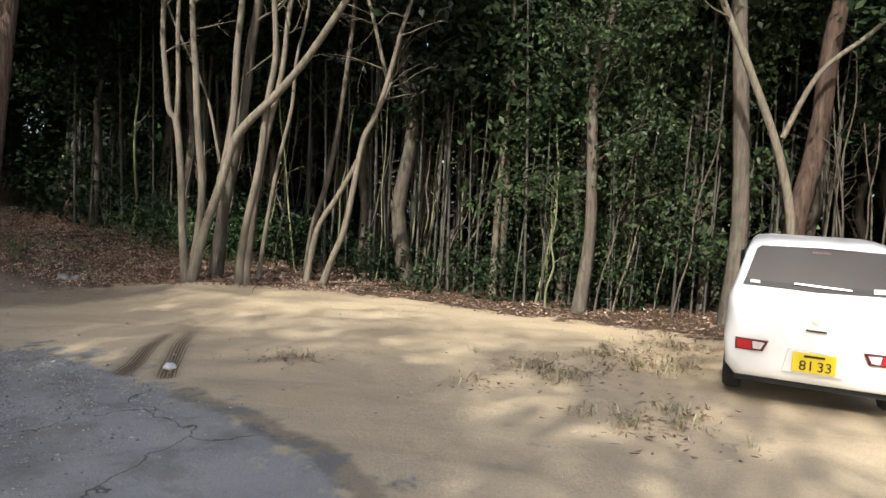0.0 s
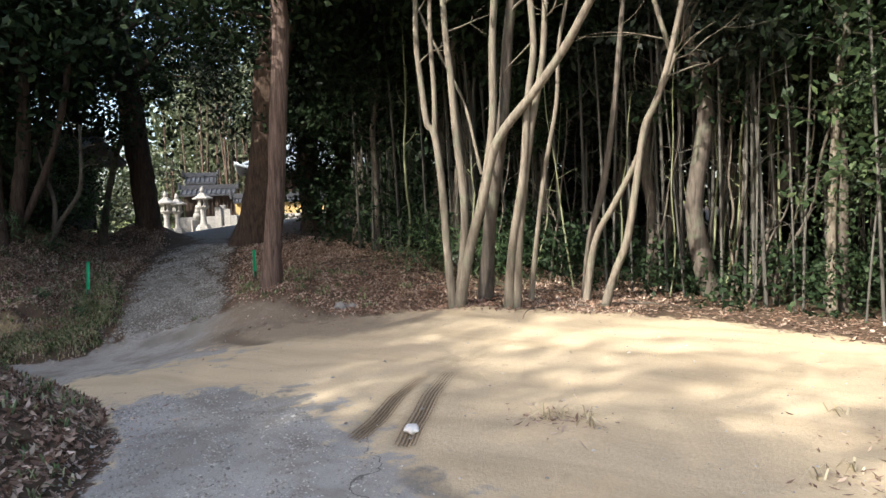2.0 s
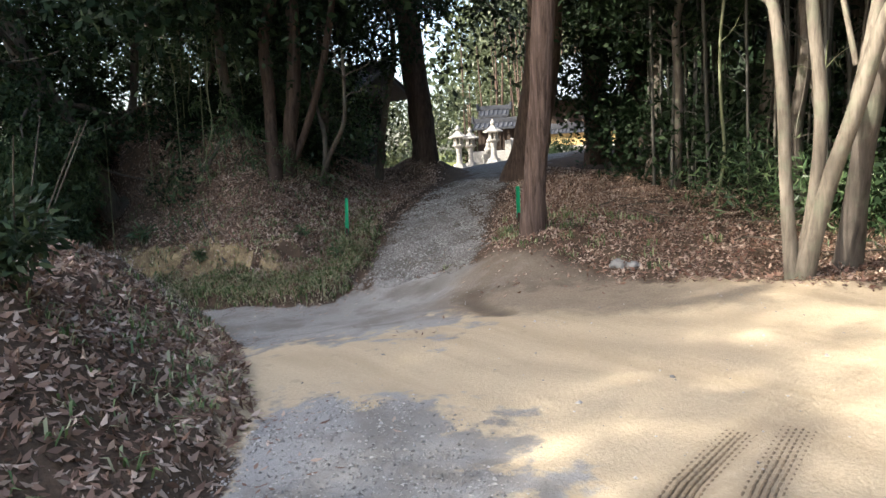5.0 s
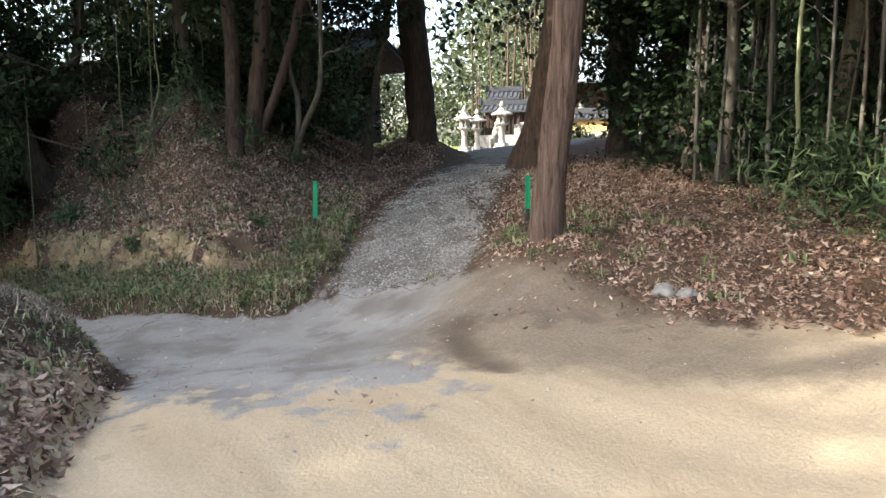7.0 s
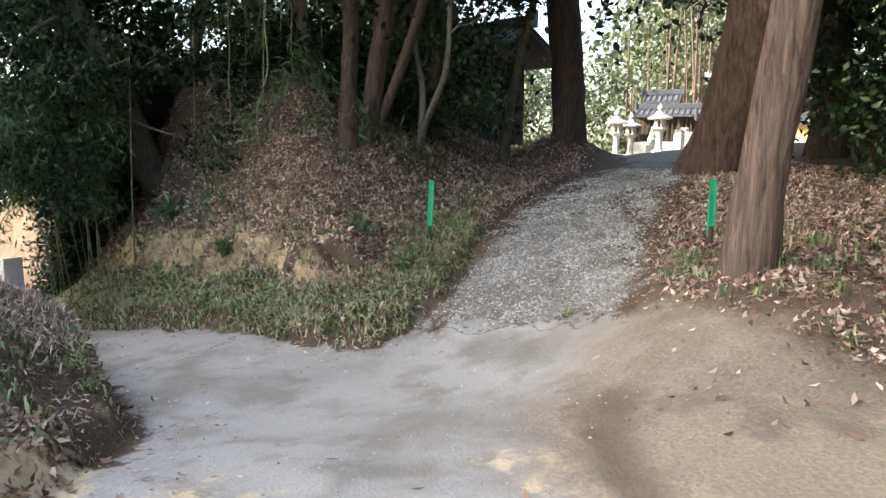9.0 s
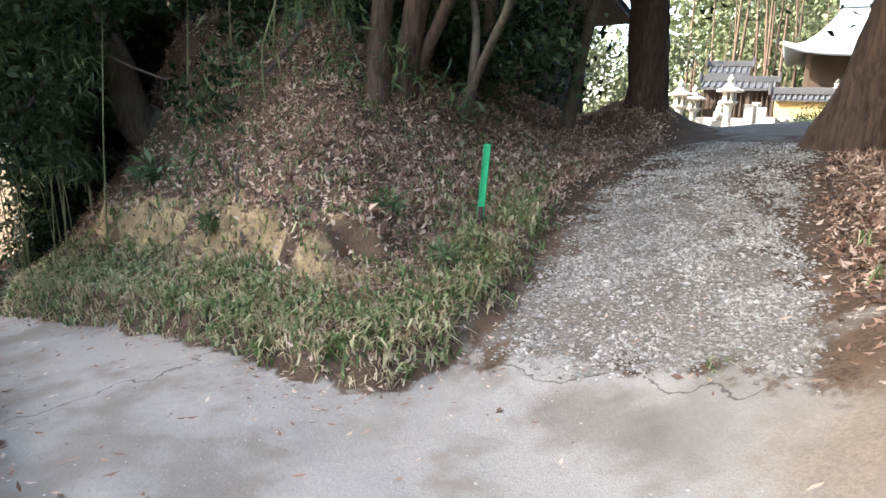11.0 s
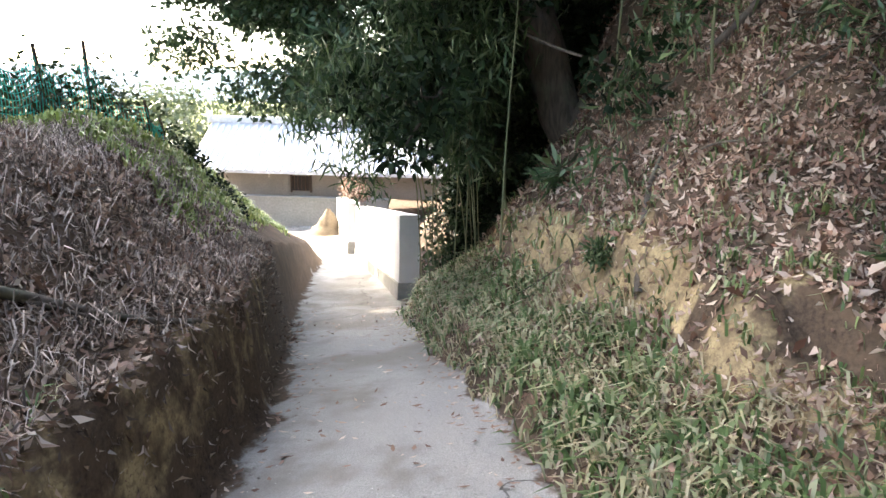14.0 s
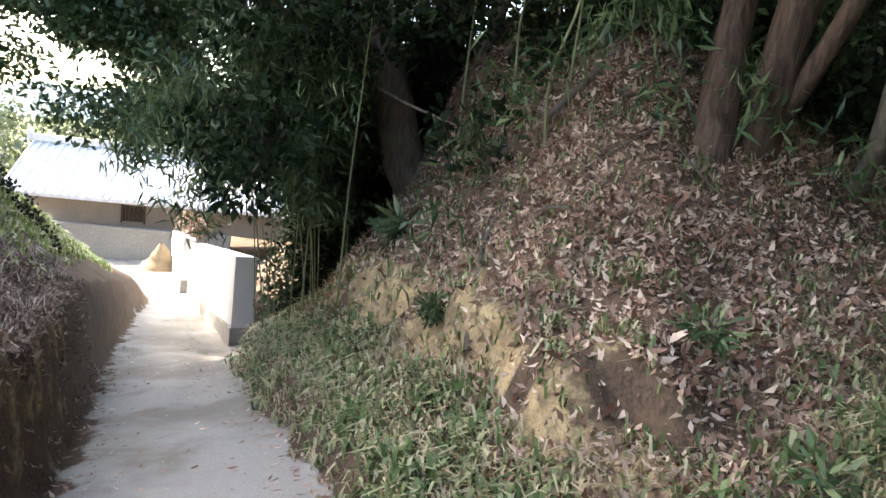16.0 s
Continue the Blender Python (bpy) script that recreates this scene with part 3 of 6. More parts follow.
def extend(pts, height, seed):
    """Carry a stem on upward past its last known point."""
    r = np.random.default_rng(seed)
    P = [tuple(p) for p in pts]
    a, b = np.array(P[-2]), np.array(P[-1])
    d = (b - a) / (np.linalg.norm(b - a) + 1e-9)
    while P[-1][2] < height:
        d = d + r.normal(size=3) * 0.12 + np.array([0, 0, 0.15])
        d /= np.linalg.norm(d)
        P.append(tuple(np.array(P[-1]) + d * 0.9))
    return P


GROVE = "pale slender trunks at the edge of the sandy ground"


def grove_tree(stems, label, seed, height=7.0, mat="pale_bark", n=5, L=1.1, crown=None, per=40):
    """stems: (points, radius)."""
    full = [(extend(p, height, seed + i), r * 0.85, r * 0.38) for i, (p, r) in enumerate(stems)]
    return tree("tree", full, mat, label, crown=crown, n_limbs=n, limb_len=L, per=per, clump=0.35, leaf=0.09, seed=seed, lo=0.5, sides=10, group=GROVE)


grove_tree([([(-2.62, 8.73, .13), (-2.71, 8.73, .95), (-2.76, 8.73, 1.91), (-2.86, 8.73, 2.72), (-2.99, 8.73, 2.91), (-3.07, 8.73, 3.54), (-3.13, 8.73, 4.12)], 0.075),
            ([(-2.86, 8.73, 2.72), (-2.84, 8.73, 3.36), (-2.87, 8.73, 4.07)], 0.05)], "slender pale grey tree forking at head height", 11)
grove_tree([([(-2.64, 8.85, .12), (-2.47, 8.8, .94), (-2.43, 8.8, 1.74), (-2.53, 8.8, 2.69), (-2.59, 8.8, 3.62), (-2.64, 8.8, 4.05)], 0.08)], "pale smooth trunk beside the forked one", 12)
grove_tree([([(-2.57, 8.75, .12), (-2.37, 8.8, .94), (-2.1, 8.8, 1.76), (-1.85, 8.8, 2.54), (-1.28, 8.8, 3.15), (-.79, 8.8, 3.71)], 0.095),
            ([(-2.12, 8.82, 1.74), (-2.10, 9.0, 2.3), (-2.06, 9.1, 2.94), (-2.03, 9.1, 4.0)], 0.085),
            ([(-2.2, 8.95, 2.1), (-2.42, 9.0, 2.98), (-2.62, 9.0, 3.48)], 0.03)], "pale tree with a long slanting limb", 13)
grove_tree([([(-2.5, 9.5, .05), (-2.38, 9.45, 1.1), (-2.19, 9.4, 2.1), (-2.03, 9.4, 2.97), (-1.93, 9.4, 4.05)], 0.13)], "thick grey trunk behind the pale clump", 14, mat="grey_bark")
grove_tree([([(-1.81, 8.93, .15), (-1.74, 8.93, .91), (-1.51, 8.93, 2.1), (-1.42, 8.93, 3.05), (-1.3, 8.93, 3.83)], 0.075)], "pale upright smooth tree trunk", 15)
grove_tree([([(-1.72, 9.0, .14), (-1.64, 9.0, 1.12), (-1.44, 9.0, 2.51), (-1.24, 9.0, 3.44), (-1.18, 9.0, 3.83)], 0.07)], "pale upright trunk close to its twin", 16)
grove_tree([([(-1.77, 9.6, .04), (-1.63, 9.6, 1.08), (-1.45, 9.6, 2.19), (-1.25, 9.6, 3.11), (-1.19, 9.6, 3.96)], 0.045)], "thin pale smooth tree trunk", 17)
grove_tree([([(-1.15, 10.33, -.05), (-.96, 10.33, 1.0), (-.62, 10.33, 1.61), (-.24, 10.33, 2.33), (-.07, 10.33, 2.9), (.27, 10.33, 3.64), (.21, 10.33, 3.86)], 0.065),
            ], "crooked pale bare forked tree", 18, n=10, L=1.4)
grove_tree([([(-1.25, 10.6, -.05), (-1.14, 10.6, .99), (-.88, 10.6, 1.94), (-.72, 10.6, 2.94), (-.59, 10.6, 4.06)], 0.07)], "grey leaning bare tree trunk", 19, mat="grey_bark", n=10, L=1.3)
grove_tree([([(-.76, 10.06, .02), (-.59, 10.06, .48), (-.38, 10.06, 1.01), (-.24, 10.06, 1.74), (-.09, 10.06, 2.66), (.1, 10.06, 3.06), (.29, 10.06, 3.65)], 0.075)], "crooked pale trunk with a bent foot", 20, n=8)
grove_tree([([(.93, 14, -.35), (.99, 14, .48), (1.23, 14, 1.35), (1.17, 14, 2.6), (1.36, 14, 3.98), (1.37, 14, 4.44)], 0.09)], "winding grey bare tree trunk", 21, mat="grey_bark", n=10, L=1.4)
grove_tree([([(2.21, 12.47, -.35), (2.2, 12.47, .76), (2.24, 12.47, 2.38), (2.33, 12.47, 3.94)], 0.085)], "straight brown bare tree trunk", 22, height=9)
grove_tree([([(1.34, 13, -.3), (1.39, 13, .38), (1.88, 13, 1.34), (2.04, 13, 2.27), (2.27, 13, 3.08)], 0.04)], "thin bowed bare grey sapling", 23, height=5, mat="grey_bark")
grove_tree([([(-1.15, 15.66, -.1), (-.92, 15.66, 2.37), (-.77, 15.66, 3.5)], 0.07)], "pale trunk deep in the wood", 24)
grove_tree([([(6.27, 10.0, -.15), (6.33, 10.0, 1.51), (6.21, 10.0, 3.35), (6.05, 10.0, 5.14)], 0.17)], "broad grey trunk behind the parked car", 25, height=9, mat="grey_bark")
grove_tree([([(6.75, 9.0, -.1), (6.78, 9.0, 1.4), (6.53, 9.0, 2.56), (6.03, 9.0, 3.78), (5.55, 9.0, 4.83)], 0.085),
            ([(6.54, 9.0, 2.85), (6.97, 9.0, 3.8), (7.61, 9.0, 4.38)], 0.05)], "pale forked tree behind the parked car", 26, n=9)
grove_tree([([(7.1, 9.3, -.1), (6.95, 9.4, 1.4), (7.2, 9.5, 2.8), (7.3, 9.5, 4.4)], 0.2)], "stout brown trunk wound with vines", 27, height=8, n=10, L=1.6, mat="dark_bark")
tree("tree", [(extend([(3.85, 10.65, -.2), (3.98, 10.65, 1.13), (3.93, 10.65, 2.55), (3.89, 10.65, 3.73)], 7, 3), 0.11, 0.05)], "grey_bark", "leafy evergreen tree at the edge of the sandy ground",
     crown="lightgreen", n_limbs=16, limb_len=1.5, per=70, clump=0.42, leaf=0.1, seed=31, lo=0.22)

# trunks by the path
tree("cedar_tree", [(extend([(-6.22, 8.5, .3), (-6.13, 8.5, 1.08), (-5.98, 8.5, 2.0), (-5.84, 8.5, 3.3), (-5.68, 8.5, 4.8)], 11, 5), 0.16, 0.1)], "cedar_bark", "leaning cedar with shaggy red-brown bark beside the gravel path",
     crown="needle", n_limbs=16, limb_len=1.7, per=150, clump=0.45, leaf=0.12, seed=41, lo=0.5, sides=26, rough=0.09, rise=-0.1)
tree("old_tree", [(extend([(-10.75, 12.1, .75), (-10.45, 12.1, 1.4), (-10.2, 12.1, 2.2), (-9.9, 12.1, 3.4), (-9.7, 12.1, 5)], 10, 6), 0.42, 0.22)], "dark_bark", "massive old trunk leaning over the gravel path",
     crown="evergreen", n_limbs=14, limb_len=2.6, per=220, clump=0.8, leaf=0.16, seed=42, lo=0.4, sides=18, rough=0.12)
tree("old_tree", [(extend([(-14.95, 12.28, .6), (-15.05, 12.28, 1.5), (-15.2, 12.28, 2.75), (-15.45, 12.28, 4.24)], 11, 7), 0.36, 0.24)], "dark_bark", "massive dark trunk on the mound beside the gravel path",
     crown="evergreen", n_limbs=16, limb_len=3.0, per=240, clump=0.9, leaf=0.16, seed=43, lo=0.35, sides=18, rough=0.12)
tree("old_tree", [(extend([(-10.9, 14.6, .7), (-10.8, 14.6, 1.6), (-10.9, 14.6, 3.0), (-10.7, 14.6, 4.4)], 10, 61), 0.3, 0.2),
                  (extend([(-10.3, 14.9, .7), (-10.2, 14.9, 1.7), (-9.8, 14.9, 3.0), (-9.9, 14.9, 4.4)], 10, 62), 0.26, 0.17)], "dark_bark", "dark double-trunked old tree deep beside the path",
     crown="evergreen", n_limbs=12, limb_len=2.4, per=160, clump=0.8, leaf=0.16, seed=143, lo=0.4, sides=16, rough=0.14)
tree("bank_tree", [(extend([(-12.2, 6.95, zat(-12.2, 6.95) - 0.1), (-12.35, 7.0, 2.0), (-12.55, 7.1, 3.0), (-12.6, 7.1, 4.0)], 8, 63), 0.13, 0.08),
                   (extend([(-12.35, 7.3, zat(-12.35, 7.3) - 0.1), (-12.3, 7.35, 2.0), (-12.2, 7.5, 3.0), (-12.25, 7.6, 4.0)], 8, 64), 0.15, 0.09),
                   (extend([(-12.5, 7.35, zat(-12.5, 7.35) - 0.1), (-12.2, 7.6, 2.0), (-11.9, 7.9, 3.0), (-11.7, 8.1, 4.0)], 8, 65), 0.08, 0.05)], "dark_bark", "dark tree with three stems and bare roots on the bank",
     crown="evergreen", n_limbs=12, limb_len=1.6, per=120, clump=0.5, leaf=0.11, seed=144, lo=0.55, sides=14, rough=0.12)
tree("sapling", [(extend([(-14.45, 10.47, 1.1), (-14.12, 10.47, 2.08), (-13.61, 10.47, 3.22), (-13.32, 10.47, 3.74)], 6, 8), 0.09, 0.04)], "grey_bark", "thin leaning grey sapling on the mound", n_limbs=5, limb_len=1.0, seed=44)
tree("sapling", [([(-12.6, 8.1, 1.1), (-12.2, 8.1, 1.5), (-11.81, 8.1, 1.8), (-11.3, 8.1, 2.2), (-11.15, 8.1, 2.7), (-11.1, 8.1, 3.6)], 0.06, 0.03),
                 ([(-12.35, 8.1, 1.35), (-12.25, 8.1, 2.02), (-12.51, 8.1, 2.58), (-12.88, 8.1, 3.4)], 0.06, 0.03)], "grey_bark", "forked bare sapling on the leafy bank", n_limbs=4, limb_len=0.8, seed=45)
tree("bank_tree", [(extend([(-14.6, 4.62, zat(-14.6, 4.62) - 0.3), (-14.6, 4.27, .7), (-14.6, 3.98, 1.53), (-14.6, 3.61, 2.46), (-14.6, 3.33, 3.09)], 7, 9), 0.26, 0.14)], "grey_bark", "dark leaning tree with hanging leafy boughs over the lane",
     crown="evergreen", n_limbs=26, limb_len=2.6, per=200, clump=0.6, leaf=0.12, seed=46, lo=0.25, sides=16, rough=0.1, rise=0.2, droop=0.6)
tree("bank_tree", [(extend([(-15.5, 4.4, zat(-15.5, 4.4) - 0.3), (-15.5, 4.57, 1.6), (-15.5, 4.74, 1.96), (-15.5, 4.97, 2.87), (-15.5, 5.06, 3.24)], 7, 10), 0.1, 0.07)], "grey_bark", "slim trunk on the leafy bank", n_limbs=4, limb_len=1, seed=47)

# ---- the wood behind the sandy ground ----
def wood_tree(seed, height, crownmat, per, label, leaf=0.17, lo=0.22, name="woodland_tree", barkmat="grey_bark", r0=0.11, L=1.9, n=24):
    base = (0, 0, 0)
    return tree(name, [(wander(base, height, (0.5, 0.2), 0.16, 7, seed), r0, r0 * 0.35)], barkmat, label, crown=crownmat, n_limbs=n, limb_len=L, per=per, clump=0.62, leaf=leaf,
                seed=seed, lo=lo, sides=8, group="trees of the dark wood")


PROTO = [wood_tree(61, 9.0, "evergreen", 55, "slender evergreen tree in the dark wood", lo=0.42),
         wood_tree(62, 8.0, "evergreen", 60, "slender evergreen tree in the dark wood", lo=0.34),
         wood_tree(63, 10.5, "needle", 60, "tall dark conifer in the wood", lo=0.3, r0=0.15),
         wood_tree(64, 7.0, "lightgreen", 45, "bushy light green tree at the wood's edge", lo=0.15)]


def place(proto, x, y, rz, s=1.0, dz=-0.1):
    return copy_thing(proto, pose(x, y, zat(x, y) + dz, 0, 0, rz) @ Matrix.Scale(s, 4))


def put_first(proto, x, y):
    proto.location = (x, y, zat(x, y) - 0.1)


r = np.random.default_rng(5)
put_first(PROTO[0], -4.6, 12.4)
put_first(PROTO[1], 3.4, 14.2)
put_first(PROTO[2], -0.2, 17.8)
put_first(PROTO[3], 5.0, 12.6)
spots = []


def fill(n, x0, x1, y0, y1, gap, kinds, s0=0.85, s1=1.15, keep=None):
    tries = 0
    while n > 0 and tries < 4000:
        tries += 1
        x, y = r.uniform(x0, x1), r.uniform(y0, y1)
        if any(math.hypot(x - a, y - c) < gap for a, c in spots) or (keep and not keep(x, y)):
            continue
        spots.append((x, y))
        place(PROTO[kinds[r.integers(len(kinds))]], x, y, r.uniform(0, 360), r.uniform(s0, s1))
        n -= 1


fill(20, -8.5, 11, 11.6, 16.5, 1.5, [0, 1, 2, 0], keep=lambda x, y: y > 12.2 - 0.0 * x and y > 21 + 1.1 * x * (x < -6) - 9 * (x >= -6))
fill(22, -9, 16, 16.5, 24, 1.9, [0, 1, 2])
fill(2, 3.2, 6.5, 12.2, 13.8, 1.2, [3], 0.8, 1.0)
fill(8, 8.5, 15, 5, 12, 1.7, [0, 1])
fill(9, -24, -17, 5.5, 11, 1.8, [0, 1, 2], 0.8, 1.1)
fill(5, -17, -13, 6.3, 9.6, 1.5, [0, 2], 0.7, 0.9)
fill(5, -8.6, -5.0, 13.2, 16.0, 1.3, [2, 0])

# unseen trees added on high ground south of the lane to shade the place
for x, y, s in ((-1.6, -13.0, 1.5), (-4.2, -13.2, 1.5), (-7.0, -12.8, 1.5), (-9.6, -13.0, 1.55), (-12.2, -13.0, 2.0), (-14.2, -14.4, 2.0), (1.5, -12.8, 1.45), (-12.6, -16.5, 2.2), (-13.2, -12.2, 2.2)):
    place(PROTO[int(abs(x * 10)) % 2], x, y, 40 * x, s)
# taller ones, also added out of view, to shade the lane by the wall
for x, y in ((-16.2, -14.6), (-18.2, -17.4), (-17.0, -18.8), (-19.6, -21.5)):
    place(PROTO[2], x, y, 33 * x, 2.2)


def leaf_stuff(name, n, fn, size, mat, label, aspect=0.5, droop=0.2, seed=1, flat=0.0, fold=0.15, category=""):
    P = fn(np.random.default_rng(seed), n)
    up = None
    if flat:
        e = 0.06
        gx = (land(P[:, 0] + e, P[:, 1]) - land(P[:, 0] - e, P[:, 1])) / (2 * e)
        gy = (land(P[:, 0], P[:, 1] + e) - land(P[:, 0], P[:, 1] - e)) / (2 * e)
        up = np.stack([-gx, -gy, np.ones(len(P))], 1)
        up /= np.linalg.norm(up, axis=1)[:, None]
    V, F = leaf_arrays(P, size, aspect, droop, seed, flat, fold, up)
    return tagged(new(name, npmesh(name, V, F, MAT[mat])), label, category, kind="stuff")


def thicket(x0, x1, y0, y1, z0, z1, lumps, spread):
    def fn(g, n):
        c = np.stack([g.uniform(x0, x1, lumps), g.uniform(y0, y1, lumps), g.uniform(z0, z1, lumps)], 1)
        k = g.integers(0, lumps, n)
        p = c[k] + g.normal(size=(n, 3)) * spread * g.uniform(0.5, 1.2, lumps)[k][:, None]
        zz = land(p[:, 0], p[:, 1]) if n < 60000 else 0
        p[:, 2] = np.maximum(p[:, 2] + zz, zz + 0.03)
        return p
    return fn


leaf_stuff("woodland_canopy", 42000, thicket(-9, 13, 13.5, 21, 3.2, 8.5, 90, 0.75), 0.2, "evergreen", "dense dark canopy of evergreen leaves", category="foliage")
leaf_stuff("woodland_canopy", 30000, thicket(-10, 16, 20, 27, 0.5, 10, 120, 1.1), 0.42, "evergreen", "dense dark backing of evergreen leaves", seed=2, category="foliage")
# added mostly above the view, to keep the sun off the path
leaf_stuff("woodland_canopy", 12000, thicket(-16, -10.5, 4.0, 9, 4.8, 7.0, 50, 0.6), 0.2, "evergreen", "leafy boughs added high over the bank and path for shade", seed=14, category="foliage")
leaf_stuff("undergrowth", 5000, thicket(-9.5, -3, 12.8, 14.4, 0.15, 1.2, 60, 0.4), 0.14, "evergreen", "dark shrubs under the trees beside the path", seed=15, category="foliage")
leaf_stuff("bamboo_grass", 1200, thicket(-5.5, -2.6, 10.6, 12.0, 0.15, 0.9, 26, 0.25), 0.16, "sasa", "long-leaved bamboo grass in front of the dark wood", 0.14, 0.5, seed=16, category="foliage")
leaf_stuff("undergrowth", 11000, thicket(-17.5, -13.2, 6.6, 9.8, 0.4, 2.3, 44, 0.36), 0.12, "hangleaf", "dark evergreen shrubs along the top of the bank", seed=18, category="foliage")
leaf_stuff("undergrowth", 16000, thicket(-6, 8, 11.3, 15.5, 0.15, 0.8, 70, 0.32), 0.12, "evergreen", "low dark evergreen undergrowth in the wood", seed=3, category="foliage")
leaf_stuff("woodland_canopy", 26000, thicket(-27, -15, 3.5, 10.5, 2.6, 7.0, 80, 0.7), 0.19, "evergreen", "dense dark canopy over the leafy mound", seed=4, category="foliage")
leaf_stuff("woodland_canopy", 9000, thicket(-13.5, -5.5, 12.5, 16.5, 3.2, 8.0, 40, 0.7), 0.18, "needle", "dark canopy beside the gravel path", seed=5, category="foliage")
leaf_stuff("undergrowth", 3500, thicket(-8.8, -4.6, 13, 16, 0.2, 1.8, 40, 0.35), 0.13, "evergreen", "dark shrubs beside the gravel path", seed=6, category="foliage")
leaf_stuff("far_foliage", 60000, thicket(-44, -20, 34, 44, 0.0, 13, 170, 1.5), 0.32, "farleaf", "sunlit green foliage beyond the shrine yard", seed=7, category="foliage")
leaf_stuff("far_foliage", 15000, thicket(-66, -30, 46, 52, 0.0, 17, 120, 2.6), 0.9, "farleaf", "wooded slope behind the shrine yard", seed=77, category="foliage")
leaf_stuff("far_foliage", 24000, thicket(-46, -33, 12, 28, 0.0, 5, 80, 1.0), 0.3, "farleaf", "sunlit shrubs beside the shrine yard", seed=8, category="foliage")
leaf_stuff("woodland_canopy", 9000, thicket(-16, 16, 27, 29, 0, 14, 60, 2.0), 1.0, "evergreen", "far dark backing of the wood", seed=9, category="foliage")
leaf_stuff("woodland_canopy", 6000, thicket(14, 17, -2, 28, 0, 11, 60, 1.2), 0.7, "evergreen", "dark backing of the wood beyond the parked car", seed=10, category="foliage")
leaf_stuff("bright_shrub", 4200, thicket(2.2, 5.6, 10.9, 12.6, 0.6, 3.8, 20, 0.36), 0.08, "lightgreen", "glossy light green shrubs at the wood's edge", seed=11, category="foliage")

# crowns added out of view to shade the wood; boughs over mound and path
leaf_stuff("grove_shade_canopy", 40000, lambda g, n: thicket(-9, 0.6, 7.2, 11, 6.2, 9.8, 60, 0.75)(g, n), 0.19, "evergreen", "unseen evergreen crowns added high over the sand's edge for shade", seed=201, category="foliage")
leaf_stuff("grove_shade_canopy", 5000, lambda g, n: thicket(2.6, 9, 8.0, 12, 6.6, 9.8, 34, 0.7)(g, n), 0.19, "evergreen", "thin unseen evergreen crowns added over the wood's edge for shade", seed=202, category="foliage")
# boughs added overhead to put the bank's upper slope in shade
leaf_stuff("bank_shade_canopy", 16000, lambda g, n: thicket(-15.5, -12.2, 5.6, 10.5, 3.0, 6.0, 50, 0.45)(g, n), 0.15, "evergreen", "dark boughs added over the leafy bank to shade it", seed=203, category="foliage")
leaf_stuff("undergrowth", 6000, lambda g, n: thicket(-15.0, -13.2, 5.4, 8.6, 0.1, 0.75, 40, 0.2)(g, n), 0.12, "evergreen", "low dark shrubs on the brow of the bank", seed=204, category="foliage")
leaf_stuff("bamboo_grass", 1300, lambda g, n: thicket(-14.0, -12.0, 5.0, 8.2, 0.15, 0.9, 20, 0.13)(g, n), 0.2, "sasa", "long-leaved bamboo sprigs hanging on the upper bank", 0.12, 0.9, seed=205, category="foliage")
leaf_stuff("bamboo_grass", 420, lambda g, n: thicket(-6.0, -3.0, 9.9, 12.0, 0.1, 0.9, 12, 0.16)(g, n), 0.18, "sasa", "long-leaved bamboo sprigs beside the cedar", 0.12, 0.7, seed=206, category="foliage")


leaf_stuff("undergrowth", 15000, lambda g, n: thicket(-11.4, -8.0, 13.4, 15.2, 0.8, 5.4, 64, 0.4)(g, n), 0.14, "evergreen", "dark boughs between the old trunks", seed=207, category="foliage")
# overhead leaves added to darken the wood behind the cedar
leaf_stuff("woodland_canopy", 12000, lambda g, n: thicket(-8.6, -2.6, 10.6, 13.2, 5.0, 7.8, 50, 0.6)(g, n), 0.17, "evergreen", "dark boughs added to shade the ground behind the cedar", seed=208, category="foliage")
leaf_stuff("undergrowth", 20000, lambda g, n: thicket(-17.0, -15.4, 2.6, 4.4, 0.05, 1.5, 50, 0.22)(g, n), 0.1, "evergreen", "dense shrubs behind the end of the white wall", seed=209, category="foliage")


def culm_stand(n, x0, x1, y0, y1, h0, h1, r0, mat, label, seed):
    """Many straight culms, each with its own lean."""
    g = np.random.default_rng(seed)
    arrs = []
    for i in range(n):
        x, y = g.uniform(x0, x1), g.uniform(y0, y1)
        z, h = zat(x, y) - 0.1, g.uniform(h0, h1)
        dx, dy = g.normal() * 0.05 * h, g.normal() * 0.03 * h
        rr = r0 * g.uniform(0.5, 1.4)
        arrs.append(tube_arrays([(x, y, z), (x + dx * 0.4, y + dy * 0.4, z + h * 0.5), (x + dx, y + dy, z + h)], [rr, rr * 0.9, rr * 0.5], 5, 0, i))
        for j in range(3):
            f = g.uniform(0.2, 0.8)
            a, L = g.uniform(0, 6.3), g.uniform(0.4, 1.1)
            p = np.array([x + dx * f, y + dy * f, z + h * f])
            arrs.append(tube_arrays([p, p + np.array([math.cos(a) * L * 0.5, math.sin(a) * L * 0.5, L * 0.35]), p + np.array([math.cos(a + 0.4) * L, math.sin(a + 0.4) * L, L * 0.5])], [rr * 0.35, rr * 0.25, rr * 0.1], 4, 0, j))
    V, F = join(arrs)
    tagged(new("culms", npmesh("culms", V, F, MAT[mat])), label, "bamboo", kind="stuff")


culm_stand(95, -5.5, 3.5, 12.0, 17.0, 4, 9, 0.03, "grey_culm", "crowded grey stems standing in the dark wood", 211)
culm_stand(62, 2.5, 8.5, 11.2, 15.0, 3, 8, 0.022, "grey_culm", "slim pale stems crowding the wood's edge", 212)
culm_stand(45, -9, -5, 12.6, 16.5, 3, 7, 0.028, "grey_culm", "thin stems in the dark wood beside the path", 213)
